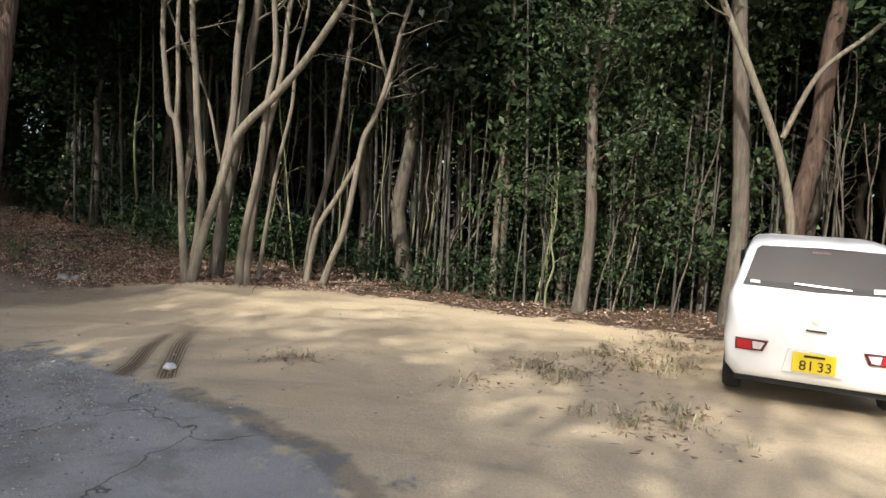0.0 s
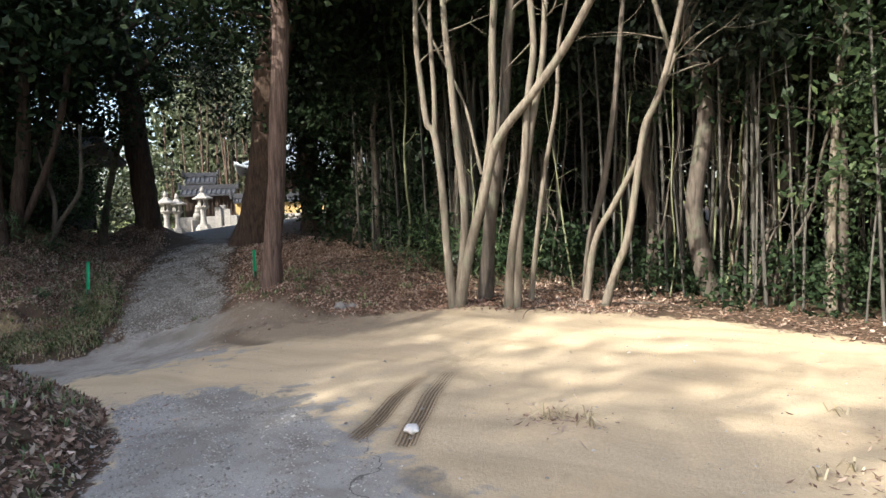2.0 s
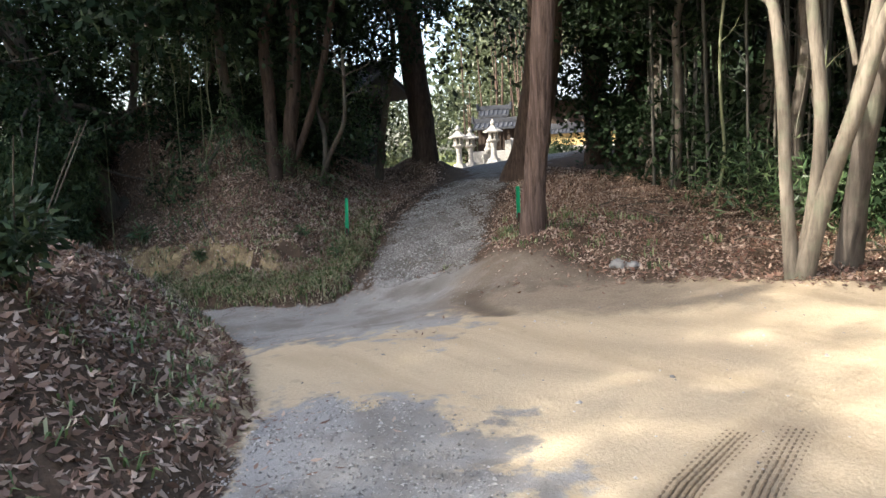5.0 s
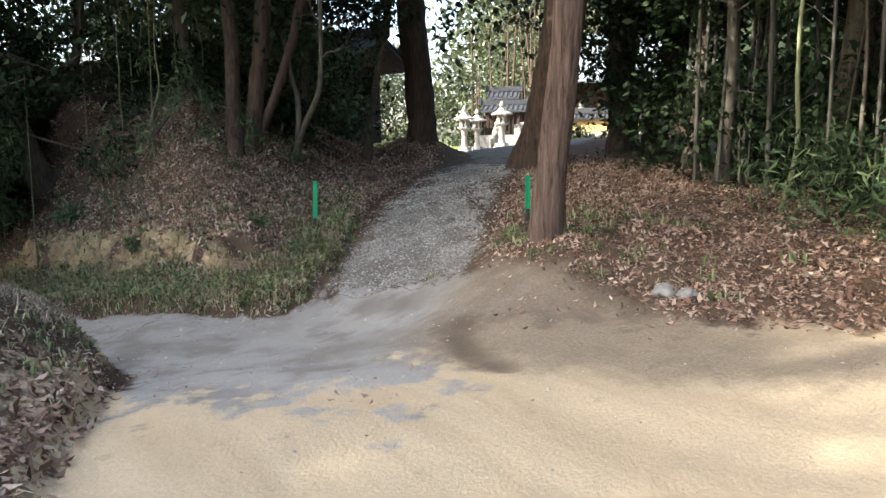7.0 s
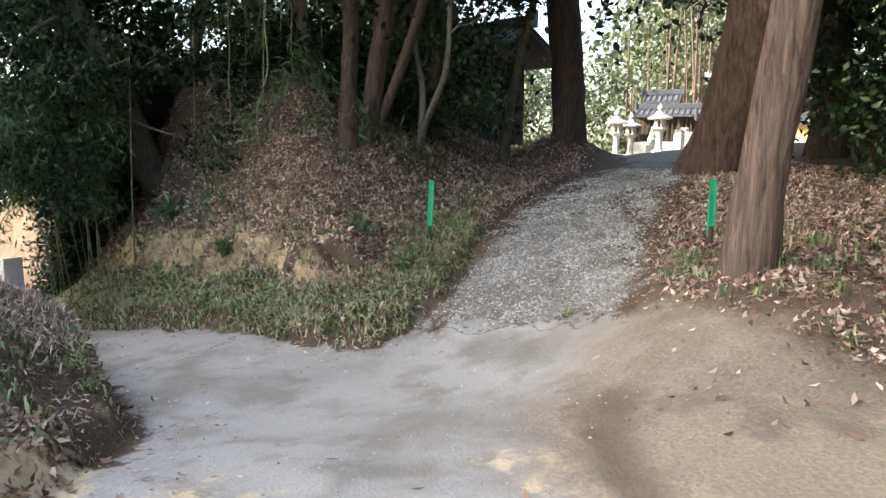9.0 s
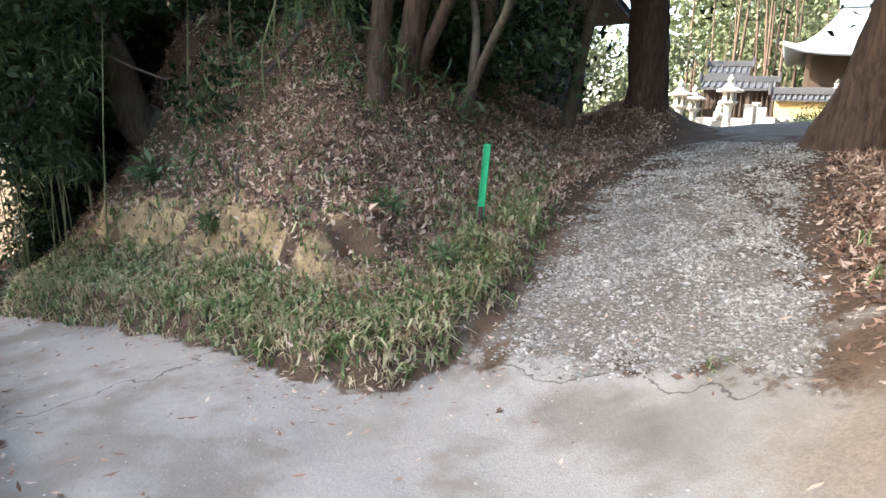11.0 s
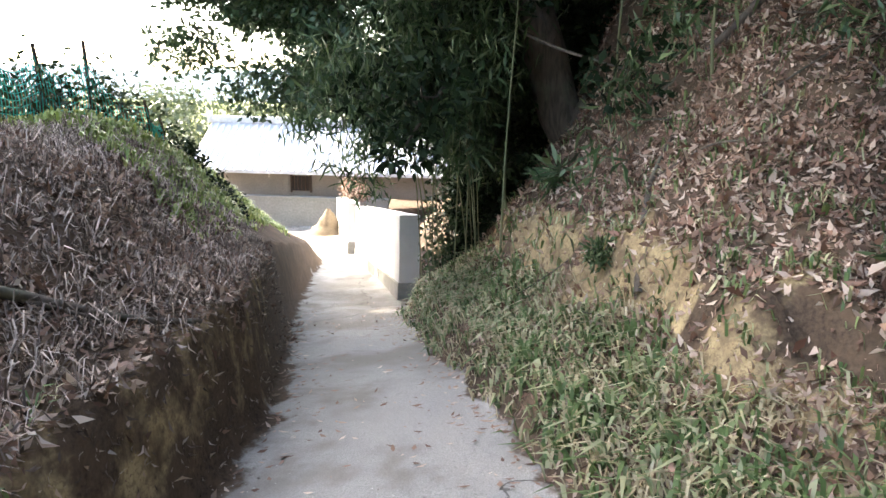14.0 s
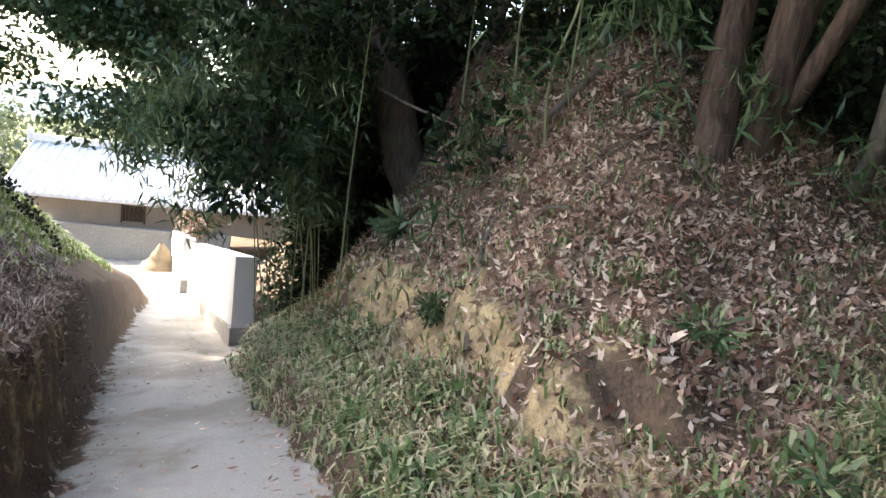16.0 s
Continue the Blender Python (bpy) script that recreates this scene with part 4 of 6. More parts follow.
culm_stand(26, -42, -29, 31, 34, 5, 10, 0.07, "dark_bark", "slim grey trunks beyond the shrine yard", 214)

# thin pale poles among the trees
pole_r = np.random.default_rng(12)


def thin_tree(x, y, h, lean, seed, mat="pale_bark", r0=0.022):
    z = zat(x, y) - 0.05
    P = wander((x, y, z), h, lean, 0.05, 6, seed)
    root = tagged(new("sapling"), "thin pale bare sapling at the wood's edge", "tree", "thin saplings at the wood's edge")
    root.location = (x, y, z)
    V, F = tube_arrays(np.array(P) - np.array([x, y, z]), np.linspace(r0, r0 * 0.4, len(P)), 6, 0.05, seed)
    part("trunk", npmesh("trunk", V, F, MAT[mat]), root)
    a, e = limbs(np.array(P) - np.array([x, y, z]), r0 * 0.35, 4, 0.6, seed, 0.35, 0.8, 2)
    for k in range(0, len(a), 3):
        V, F = join(a[k:k + 3])
        part("branch", npmesh("branch", V, F, MAT[mat]), root)
    return root


for i in range(34):
    x = pole_r.uniform(-0.5, 6.2)
    y = 10.8 + abs(pole_r.normal()) * 1.6 + (0.6 if x < 3 else 0)
    if x < 3:
        y += 1.2
    thin_tree(x, y, pole_r.uniform(2.2, 5.5), (pole_r.uniform(-0.3, 0.9), pole_r.uniform(-0.2, 0.2)), 100 + i, ("pale_bark", "grey_bark", "culm")[i % 3], pole_r.uniform(0.014, 0.032))
for i in range(26):
    x = pole_r.uniform(-6, 0.5)
    y = 11.5 + abs(pole_r.normal()) * 2.0
    thin_tree(x, y, pole_r.uniform(2.0, 6.0), (pole_r.uniform(-0.4, 0.6), pole_r.uniform(-0.2, 0.2)), 150 + i, ("grey_bark", "grey_bark", "culm")[i % 3], pole_r.uniform(0.014, 0.035))
for i in range(16):
    x = pole_r.uniform(7.2, 9.8)
    thin_tree(x, pole_r.uniform(8.3, 10.5), pole_r.uniform(2.5, 5), (pole_r.uniform(-0.8, 0.8), 0), 190 + i, "grey_bark", 0.02)
for i in range(10):
    x = pole_r.uniform(-16, -12.5)
    thin_tree(x, 6.2 + pole_r.uniform(-1, 1.8), pole_r.uniform(1.6, 4), (pole_r.uniform(-0.3, 0.3), 0), 210 + i, "culm", 0.014)

# ---- leaves, grass and stones on the ground ----
def on_ground(keep, x0, x1, y0, y1, lift=0.012):
    def fn(g, n):
        out = []
        got = 0
        while got < n:
            x = g.uniform(x0, x1, n)
            y = g.uniform(y0, y1, n)
            k = g.uniform(size=n) < keep(x, y)
            p = np.stack([x[k], y[k], land(x[k], y[k]) + lift * g.uniform(0.3, 1.6, k.sum())], 1)
            out.append(p)
            got += len(p)
        return np.concatenate(out)[:n]
    return fn


def not_dirt(x, y):
    return 1 - 0.93 * smooth((inside_distance(x, y, DIRT) + 0.25) / 0.4)


def not_road(x, y, m=0.0):
    g = inside_distance(x, y, GRAVEL)
    c = floor_distance(x, y)
    s = inside_distance(x, y, SAND)
    bank = np.maximum(inside_distance(x, y, HILL), inside_distance(x, y, LEFTBANK))
    return np.where(bank > 0, smooth(bank / 0.35), smooth((-np.maximum(np.maximum(g, c), s) + 0.15) / 0.6))


def patches(x, y, s, seed, lo=-0.2):
    return smooth((wobble(x, y, s, seed) - lo) / 0.5) * 0.7 + 0.3


leaf_stuff("leaf_litter", 125000, on_ground(lambda x, y: not_road(x, y) * patches(x, y, 1.1, 31) * (1 - 0.65 * clay_band(x, y) ** 2), -17, -7.2, 1.5, 12.5), 0.068, "litter", "brown dead leaves covering the earth bank", 0.36, 0.0, 21, 0.55, 0.25, "leaves")
leaf_stuff("leaf_litter", 60000, on_ground(lambda x, y: not_road(x, y) * not_dirt(x, y) * patches(x, y, 0.9, 32) * (y > 5), -13.5, 0, 5.2, 13.5), 0.058, "litter", "brown dead leaves on the ground under the trees", 0.42, 0.0, 22, 0.6, 0.22, "leaves")
leaf_stuff("leaf_litter", 7000, on_ground(lambda x, y: not_road(x, y), 0, 10, 7, 12.5), 0.085, "litter", "brown dead leaves along the wood's edge", 0.4, 0.0, 23, 0.75, 0.1, "leaves")
leaf_stuff("leaf_litter", 24000, on_ground(lambda x, y: (inside_distance(x, y, LEFTBANK) > 0) * (0.5 + 0.5 * patches(x, y, 0.8, 37)), -6.4, -1.0, -0.5, 4.4), 0.075, "litter", "sunlit dead leaves on the near earth bank", 0.4, 0.0, 29, 0.55, 0.2, "leaves")
leaf_stuff("leaf_litter", 42000, on_ground(lambda x, y: (inside_distance(x, y, LEFTBANK) > 0) * (x < -6) * (0.4 + 0.6 * patches(x, y, 0.8, 33)), -13, -6, -0.5, 4.6), 0.05, "debris", "grey-brown dead leaves and fibres on the cut earth bank", 0.22, 0.0, 24, 0.5, 0.25, "leaves")


leaf_stuff("leaf_litter", 7000, on_ground(lambda x, y: (inside_distance(x, y, HILL) > 0.2) * not_road(x, y) * patches(x, y, 0.7, 35) * (1 - 0.7 * clay_band(x, y)), -14, -7.2, 2, 10, 0.02), 0.085, "bigleaf", "large curled russet leaves among the litter", 0.38, 0.0, 27, 0.4, 0.3, "leaves")
leaf_stuff("leaf_litter", 2600, on_ground(lambda x, y: not_road(x, y) * not_dirt(x, y) * patches(x, y, 0.7, 36) * (y > 5), -8.6, -1, 6, 10.5, 0.02), 0.075, "bigleaf", "large curled russet leaves under the trees", 0.42, 0.0, 28, 0.4, 0.3, "leaves")


def stray(x, y):
    road = smooth(floor_distance(x, y) / 0.1)
    edge = np.exp(-np.maximum(0, -np.maximum(inside_distance(x, y, HILL), inside_distance(x, y, LEFTBANK))) / 0.22)
    grav = smooth(inside_distance(x, y, GRAVEL) / 0.1)
    return np.clip(road * edge * 0.8 + grav * 0.10 * patches(x, y, 0.6, 34, 0.1) + road * 0.004, 0, 1)


leaf_stuff("fallen_leaves", 1900, on_ground(stray, -16, -2, 1, 11, 0.006), 0.06, "litter", "scattered dead leaves on the lane and path", 0.38, 0.0, 25, 0.85, 0.08, "leaves")


def tuft_spots(x, y):
    out = np.zeros(np.shape(x))
    for cx, cy, rad in ((4.05, 3.75, 0.42), (4.35, 4.15, 0.3), (0.67, 4.68, 0.28), (3.3, 5.3, 0.5), (4.2, 6.2, 0.5), (2.6, 4.4, 0.2), (5.0, 7.3, 0.5)):
        out = np.maximum(out, np.exp(-((x - cx) ** 2 + (y - cy) ** 2) / rad ** 2))
    return out


leaf_stuff("fallen_leaves", 1500, on_ground(tuft_spots, -1.5, 6, 3, 8.5, 0.008), 0.07, "litter", "dead leaves and stubble on the sand", 0.3, 0.0, 26, 0.7, 0.1, "leaves")


def blades(P, height, width, seed, lean=0.5):
    """Two-piece bent blades of grass rising from P."""
    g = np.random.default_rng(seed)
    n = len(P)
    a = g.uniform(0, 2 * np.pi, n)
    d = np.stack([np.cos(a), np.sin(a), np.zeros(n)], 1)
    s = np.stack([-np.sin(a), np.cos(a), np.zeros(n)], 1) * width * g.uniform(0.6, 1.4, n)[:, None]
    h = height * g.uniform(0.5, 1.3, n)[:, None]
    le = lean * g.uniform(0.2, 1.4, n)[:, None]
    up = np.array([0, 0, 1.0])
    m = P + up * h * 0.62 + d * h * le * 0.45
    t = P + up * h * 0.75 * (1.1 - le * 0.6) + d * h * le * 1.2
    V = np.stack([P - s * 0.5, P + s * 0.5, m + s * 0.5, m - s * 0.5, t + s * 0.08, t - s * 0.08], 1).reshape(-1, 3)
    k = np.arange(n)[:, None] * 6
    F = np.concatenate([k + np.array([[0, 1, 2, 3]]), k + np.array([[3, 2, 4, 5]])])
    return V, F


def grass_stuff(name, n, keep, box, h, w, mat, label, seed, lean=0.6, tuft=0.05):
    g = np.random.default_rng(seed)
    c = on_ground(keep, *box)(g, max(1, n // 9))
    P = np.repeat(c, 9, axis=0) + g.normal(size=(len(c) * 9, 3)) * np.array([tuft, tuft, 0])
    P[:, 2] = land(P[:, 0], P[:, 1]) - 0.01
    V, F = blades(P, h, w, seed, lean)
    return tagged(new(name, npmesh(name, V, F, MAT[mat])), label, "grass", kind="stuff")


def foot_band(x, y):
    d = inside_distance(x, y, HILL)
    return np.exp(-((d - 0.38) / 0.37) ** 2) * smooth((-x - 8.2) / 0.4) * smooth((8.6 - y) / 1.5) * patches(x, y, 0.7, 41, -0.35) * (d > 0.03) * (1 - 0.35 * clay_band(x, y))


grass_stuff("dry_grass", 8000, foot_band, (-14.5, -8.2, 2, 8.6), 0.12, 0.012, "straw", "straw-coloured dry blades at the bank's foot", 58, 0.9)
grass_stuff("dwarf_bamboo", 5600, foot_band, (-14.5, -8.2, 2, 8.6), 0.14, 0.019, "grass", "tufts of green and straw-tipped dwarf bamboo at the bank's foot", 51, 0.8)
grass_stuff("grass_tufts", 4500, lambda x, y: (inside_distance(x, y, HILL) > 0.3) * patches(x, y, 0.5, 42, 0.25) * 0.6 * (inside_distance(x, y, HILL) < 2.6), (-14, -8.6, 3, 9.5), 0.11, 0.012, "grass", "sparse green tufts among the dead leaves", 52, 0.7)
grass_stuff("grass_tufts", 1300, lambda x, y: smooth(inside_distance(x, y, LEFTBANK) / 0.2) * patches(x, y, 0.8, 43, -0.1) * (x > -8.5) * np.exp(-np.maximum(0, inside_distance(x, y, LEFTBANK) - 0.6) / 0.5), (-8.4, -0.5, 1, 4.6), 0.11, 0.013, "grass", "short green grass on the near bank", 53, 0.7)
grass_stuff("grass_tufts", 12000, lambda x, y: smooth((inside_distance(x, y, LEFTBANK) - 0.45) / 0.4) * (x < -10.8) * (inside_distance(x, y, LEFTBANK) < 2.6), (-19, -10.5, -4, 3), 0.13, 0.02, "lime", "bank-top grass with sunlight in its bright colour", 54, 0.6)
grass_stuff("grass_tufts", 800, lambda x, y: not_road(x, y) * not_dirt(x, y) * patches(x, y, 0.5, 44, 0.2) * np.exp(-np.hypot(x + 6.6, y - 8.2) / 0.9), (-8.4, -4, 7.2, 10.5), 0.14, 0.013, "grass", "green tufts round the cedar's foot", 55, 0.7)
grass_stuff("dry_grass", 800, tuft_spots, (-1.5, 6, 3, 8.5), 0.12, 0.010, "straw", "dry straw-coloured grass stubble on the sand", 56, 1.0)
grass_stuff("dry_grass", 9000, lambda x, y: (inside_distance(x, y, LEFTBANK) > 0.25) * (x < -7) * patches(x, y, 0.5, 45), (-13, -7, 0.8, 4.2), 0.15, 0.006, "debris", "dry stalks on the cut bank", 57, 1.1)


def pebbles(n, keep, box, size, seed, label, name="gravel"):
    g = np.random.default_rng(seed)
    P = on_ground(keep, *box, 0.004)(g, n)
    O = np.array([(1, 0, 0), (0, 1, 0), (-1, 0, 0), (0, -1, 0), (0, 0, 1), (0, 0, -1)], float)
    T = np.array([(0, 1, 4), (1, 2, 4), (2, 3, 4), (3, 0, 4), (1, 0, 5), (2, 1, 5), (3, 2, 5), (0, 3, 5)])
    a = g.uniform(0, 6.3, n)
    R = np.zeros((n, 3, 3))
    R[:, 0, 0], R[:, 0, 1], R[:, 1, 0], R[:, 1, 1], R[:, 2, 2] = np.cos(a), -np.sin(a), np.sin(a), np.cos(a), 1
    s = size * np.exp(g.normal(size=n) * 0.4)
    L = O[None] * g.uniform(0.55, 1.2, (n, 6, 1)) * np.array([1, 0.8, 0.55])
    V = np.einsum("nij,nkj->nki", R, L) * s[:, None, None] + P[:, None, :]
    F = (np.arange(n)[:, None, None] * 6 + T[None]).reshape(-1, 3)
    return tagged(new(name, npmesh(name, V.reshape(-1, 3), F, MAT["pebble"], False)), label, "stones", kind="stuff")


pebbles(22000, lambda x, y: smooth(inside_distance(x, y, GRAVEL) / 0.3) * patches(x, y, 0.9, 61, -0.3) * np.exp(-np.maximum(0, -x - 9) / 3), (-13, -6.3, 6.5, 12), 0.013, 62, "pale grey crushed stone on the sloping path")
pebbles(7000, lambda x, y: smooth(inside_distance(x, y, NEAR_FLOOR) / 0.3) * smooth((-x + 0.8) / 1.5) * patches(x, y, 0.7, 66, -0.2), (-3.5, 1.5, 1.5, 4.7), 0.008, 67, "fine pale gravel over the old concrete")
pebbles(1500, lambda x, y: smooth(floor_distance(x, y) / 0.1) * 0.4, (-9.5, 2.5, 2, 7.2), 0.006, 63, "small stones scattered on the concrete")
pebbles(500, lambda x, y: smooth(inside_distance(x, y, SAND) / 0.1), (-4, 5, 3, 9), 0.010, 64, "small stones scattered on the sand")


# ---- built and placed things ----
def thing(name, x, y, z, rz, label, category, group=""):
    o = tagged(new(name), label, category, group)
    o.matrix_world = pose(x, y, z, 0, 0, rz)
    return o


def wall_run(name, a, b, za, zb, h, thick, label, foot=0.32):
    """A white wall from a to b that follows the sloping lane."""
    L = math.hypot(b[0] - a[0], b[1] - a[1])
    rz = math.degrees(math.atan2(b[1] - a[1], b[0] - a[0]))
    root = thing(name, a[0], a[1], za, rz, label, "wall", "white plastered walls beside the lane")
    n = 3
    for i in range(n):
        x0, x1 = L * i / n, L * (i + 1) / n
        z0 = (zb - za) * (i + 0.5) / n * 1.0
        z0 = (zb - za) * i / n
        z1 = (zb - za) * (i + 1) / n
        for nm, lo, hi, t0, t1, mat in (("panel", foot, h, -thick, 0.0, "plaster"), ("foot", -0.7, foot, -thick - 0.01, 0.015, "base")):
            bm = bmesh.new()
            v = [bm.verts.new(p) for p in ((x0, t0, z0 + lo), (x1, t0, z1 + lo), (x1, t1, z1 + lo), (x0, t1, z0 + lo), (x0, t0, z0 + hi), (x1, t0, z1 + hi), (x1, t1, z1 + hi), (x0, t1, z0 + hi))]
            for f in ((0, 1, 2, 3), (4, 5, 6, 7), (0, 1, 5, 4), (1, 2, 6, 5), (2, 3, 7, 6), (3, 0, 4, 7)):
                bm.faces.new([v[k] for k in f])
            bmesh.ops.bevel(bm, geom=list(bm.edges), offset=0.008, segments=1, affect="EDGES")
            part(nm, bm_mesh(nm, bm, MAT[mat]), root)
    return root


wall_run("garden_wall", (-15.39, 1.83), (-20.3, -1.6), -1.95, -2.75, 1.31, 0.3, "low white plastered wall on a grey concrete foot")
wall_run("garden_wall", (-21.9, -2.7), (-29.3, -7.4), -3.0, -4.1, 1.35, 0.3, "farther white plastered wall in full sun")

HX = 110.0
house = thing("house", -29.6, -9.75, -4.1, HX, "low storehouse with sunlit tiled roof and grey boarded wall", "house")


def hbox(name, dims, mat, parent, bevel=0.01, label=""):
    return box_part(name, dims, mat, parent, label, bevel)


hbox("wall", (-3.4, 9, 0.6, 5.0, 1.1, 2.4), "greywood", house)
win = tagged(new("window"), "small dark barred window")
win.parent = house
hbox("pane", (-0.02, 0.72, 0.56, 0.585, 1.35, 1.95), "glass", win, 0.0)
for k in range(5):
    hbox("bar", (0.06 + k * 0.15, 0.09 + k * 0.15, 0.52, 0.55, 1.35, 1.95), "wood", win, 0.0)
hbox("window_frame", (-0.08, -0.02, 0.5, 0.59, 1.28, 2.02), "wood", win, 0.0)
hbox("window_frame", (0.72, 0.78, 0.5, 0.59, 1.28, 2.02), "wood", win, 0.0)
hbox("beam", (-3.6, 9.2, 0.45, 0.58, 2.05, 2.2), "wood", house)


def gable_roof(name, parent, x0, x1, y0, y1, ze, zr, mat, t=0.12, rolls=0.28):
    """A two-sided tiled roof: two slabs, with a round batten down each course."""
    ym = (y0 + y1) / 2
    bm = bmesh.new()
    pr = [(y0, ze), (ym, zr), (y1, ze), (y1, ze - t), (ym, zr - t), (y0, ze - t)]
    a = [bm.verts.new((x0, y, z)) for y, z in pr]
    b = [bm.verts.new((x1, y, z)) for y, z in pr]
    for i in range(6):
        j = (i + 1) % 6
        bm.faces.new((a[i], a[j], b[j], b[i]))
    for v in (a, b):
        bm.faces.new((v[0], v[1], v[4], v[5]))
        bm.faces.new((v[1], v[2], v[3], v[4]))
    me = bm_mesh(name, bm, MAT[mat])
    roof = part(name, me, parent)
    arrs = []
    for k in range(int((x1 - x0) / rolls) + 1):
        x = x0 + 0.05 + k * rolls
        for ya, yb in ((y0 - 0.01, ym), (y1 + 0.01, ym)):
            arrs.append(tube_arrays([(x, ya, ze + 0.02), (x, (ya + yb) / 2, (ze + zr) / 2 + 0.02), (x, yb, zr + 0.02)], [0.045] * 3, 6))
    V, F = join(arrs)
    tagged(part("tiling", npmesh("tiling", V, F, MAT[mat]), parent), kind="stuff")
    box_part("ridge", (x0 - 0.1, x1 + 0.1, ym - 0.14, ym + 0.14, zr - 0.02, zr + 0.26), mat, parent, bevel=0.03)
    for xx in (x0 - 0.12, x1 + 0.12):
        box_part("ridge_end", (xx - 0.06, xx + 0.06, ym - 0.2, ym + 0.2, zr - 0.05, zr + 0.42), mat, parent, bevel=0.03)
    return roof


gable_roof("roof", house, -4.0, 9.6, -0.2, 5.8, 2.2, 3.95, "tile")
ret = thing("retaining_wall", -29.6, -9.75, -4.4, HX, "weathered grey concrete retaining wall below the storehouse", "wall")
hbox("wall_face", (-8, 4.0, -0.25, 0.1, -0.2, 1.42), "base", ret)
hbox("coping", (-8, 4.0, -0.29, 0.14, 1.42, 1.5), "base", ret)
house2 = thing("house", -38, -8, -4.0, HX, "farther house with a pale tiled roof", "house")
hbox("wall", (-1, 9, 0.6, 5.0, 0, 4.0), "plaster", house2)
gable_roof("roof", house2, -1.8, 9.8, -0.2, 5.8, 3.9, 5.6, "tile")

# dried bush and earth heap by the far wall
bush = tagged(new("dried_bush"), "round brown dried bush over the white wall", "bush")
bush.location = (-26.5, -5.1, -2.35)
P = clump_points([(0, 0, 0.3), (0.2, 0.3, 0.25), (-0.2, -0.2, 0.5)], [0.5, 0.45, 0.4], 700, 3, 0.2)
V, F = leaf_arrays(P, 0.1, 0.3, 0, 3)
part("foliage", npmesh("foliage", V, F, MAT["litter"]), bush)
V, F = tube_arrays([(0, 0, -1.2), (0, 0, -0.5), (0, 0, 0.3)], [0.05, 0.04, 0.03], 6)
part("stem", npmesh("stem", V, F, MAT["grey_bark"]), bush)


def heap(name, x, y, r, h, mat, label, seed):
    g = np.random.default_rng(seed)
    n, m = 14, 18
    V = [(0, 0, h)]
    for i in range(1, n):
        for j in range(m):
            a = 2 * math.pi * j / m
            q = i / (n - 1)
            V.append((r * q * math.cos(a) * (1 + 0.08 * g.normal()), r * q * math.sin(a) * (1 + 0.08 * g.normal()), h * (1 - q) ** 1.2 + 0.03 * g.normal() * h - 0.05 * q))
    F = []
    for i in range(n - 2):
        for j in range(m):
            a = 1 + i * m + j
            b = 1 + i * m + (j + 1) % m
            F.append((a, a + m, b + m, b))
    me = npmesh(name, V, F, MAT[mat])
    o = tagged(new(name, me), label, "heap")
    o.location = (x, y, zat(x, y))
    return o


heap("earth_mound", -27.6, -6.75, 0.8, 1.0, "soil", "heap of yellow earth beside the white wall", 4)


# tread ridges left by a tyre
for i, line in enumerate(RUTS):
    arrs = []
    P = np.array([p for p in line if p[1] < 5.7])
    T = np.gradient(P, axis=0)
    T /= np.linalg.norm(T, axis=1)[:, None]
    N = np.stack([-T[:, 1], T[:, 0]], 1)
    for off in (-0.075, -0.045, -0.015, 0.015, 0.045, 0.075):
        q = P + N * off
        n = 110
        f = np.linspace(0, len(q) - 1, n)
        x, y = np.interp(f, np.arange(len(q)), q[:, 0]), np.interp(f, np.arange(len(q)), q[:, 1])
        z = land(x, y) - 0.019 + 0.006 * smooth((y - 4.8) / 1.0) + 0.004 * np.sin(np.arange(n) * 2.4 + off * 90)
        arrs.append(tube_arrays(list(zip(x, y, z)), [0.0085] * n, 5))
    V, F = join(arrs)
    tagged(new("tyre_track", npmesh("tyre_track", V, F, MAT["soil"])), "dark ribbed tyre track pressed into the sand", "track", kind="stuff")


# green plastic stake markers
def stake(x, y, h, tilt, label):
    o = thing("stake", x, y, zat(x, y), 20, label, "stake", "green marker stakes by the gravel path")
    hgt = h
    bm = bmesh.new()
    block(bm, -0.03, 0.03, -0.012, 0.012, 0.12, hgt, 0.006)
    block(bm, -0.03, -0.02, -0.03, 0.012, 0.12, hgt, 0.004)
    block(bm, 0.02, 0.03, -0.03, 0.012, 0.12, hgt, 0.004)
    part("sleeve", bm_mesh("sleeve", bm, MAT["greenpaint"]), o)
    V, F = tube_arrays([(0, -0.02, -0.2), (0, -0.02, 0.1), (0, -0.02, 0.22)], [0.028, 0.028, 0.026], 8, 0.03)
    part("post", npmesh("post", V, F, MAT["dark_bark"]), o)
    o.matrix_world = pose(x, y, zat(x, y) - 0.02, 0, tilt, 60)
    return o


stake(-10.14, 7.47, 0.76, 3, "green plastic-wrapped stake among dead leaves on the bank")
stake(-7.47, 9.28, 0.64, 0, "green plastic-wrapped stake beside the leaning cedar")


# stones
def rock(x, y, s, seed, label, mat="stone"):
    bm = bmesh.new()
    bmesh.ops.create_icosphere(bm, subdivisions=3, radius=1)
    for v in bm.verts:
        n = noise.noise(v.co * 1.6 + Vector((seed, 0, 0)))
        v.co *= 1 + 0.45 * n
        v.co.z *= 0.65
        v.co *= s
    o = tagged(new("rock", bm_mesh("rock", bm, MAT[mat], True)), label, "rock")
    o.location = (x, y, zat(x, y) + s * 0.25)
    return o


rock(-4.6, 8.42, 0.1, 1, "pale rough rock among the dead leaves")
rock(-4.42, 8.5, 0.08, 5, "small pale rock among the dead leaves")
rock(-0.19, 4.03, 0.055, 2, "white stone beside the tyre marks", "plaster")

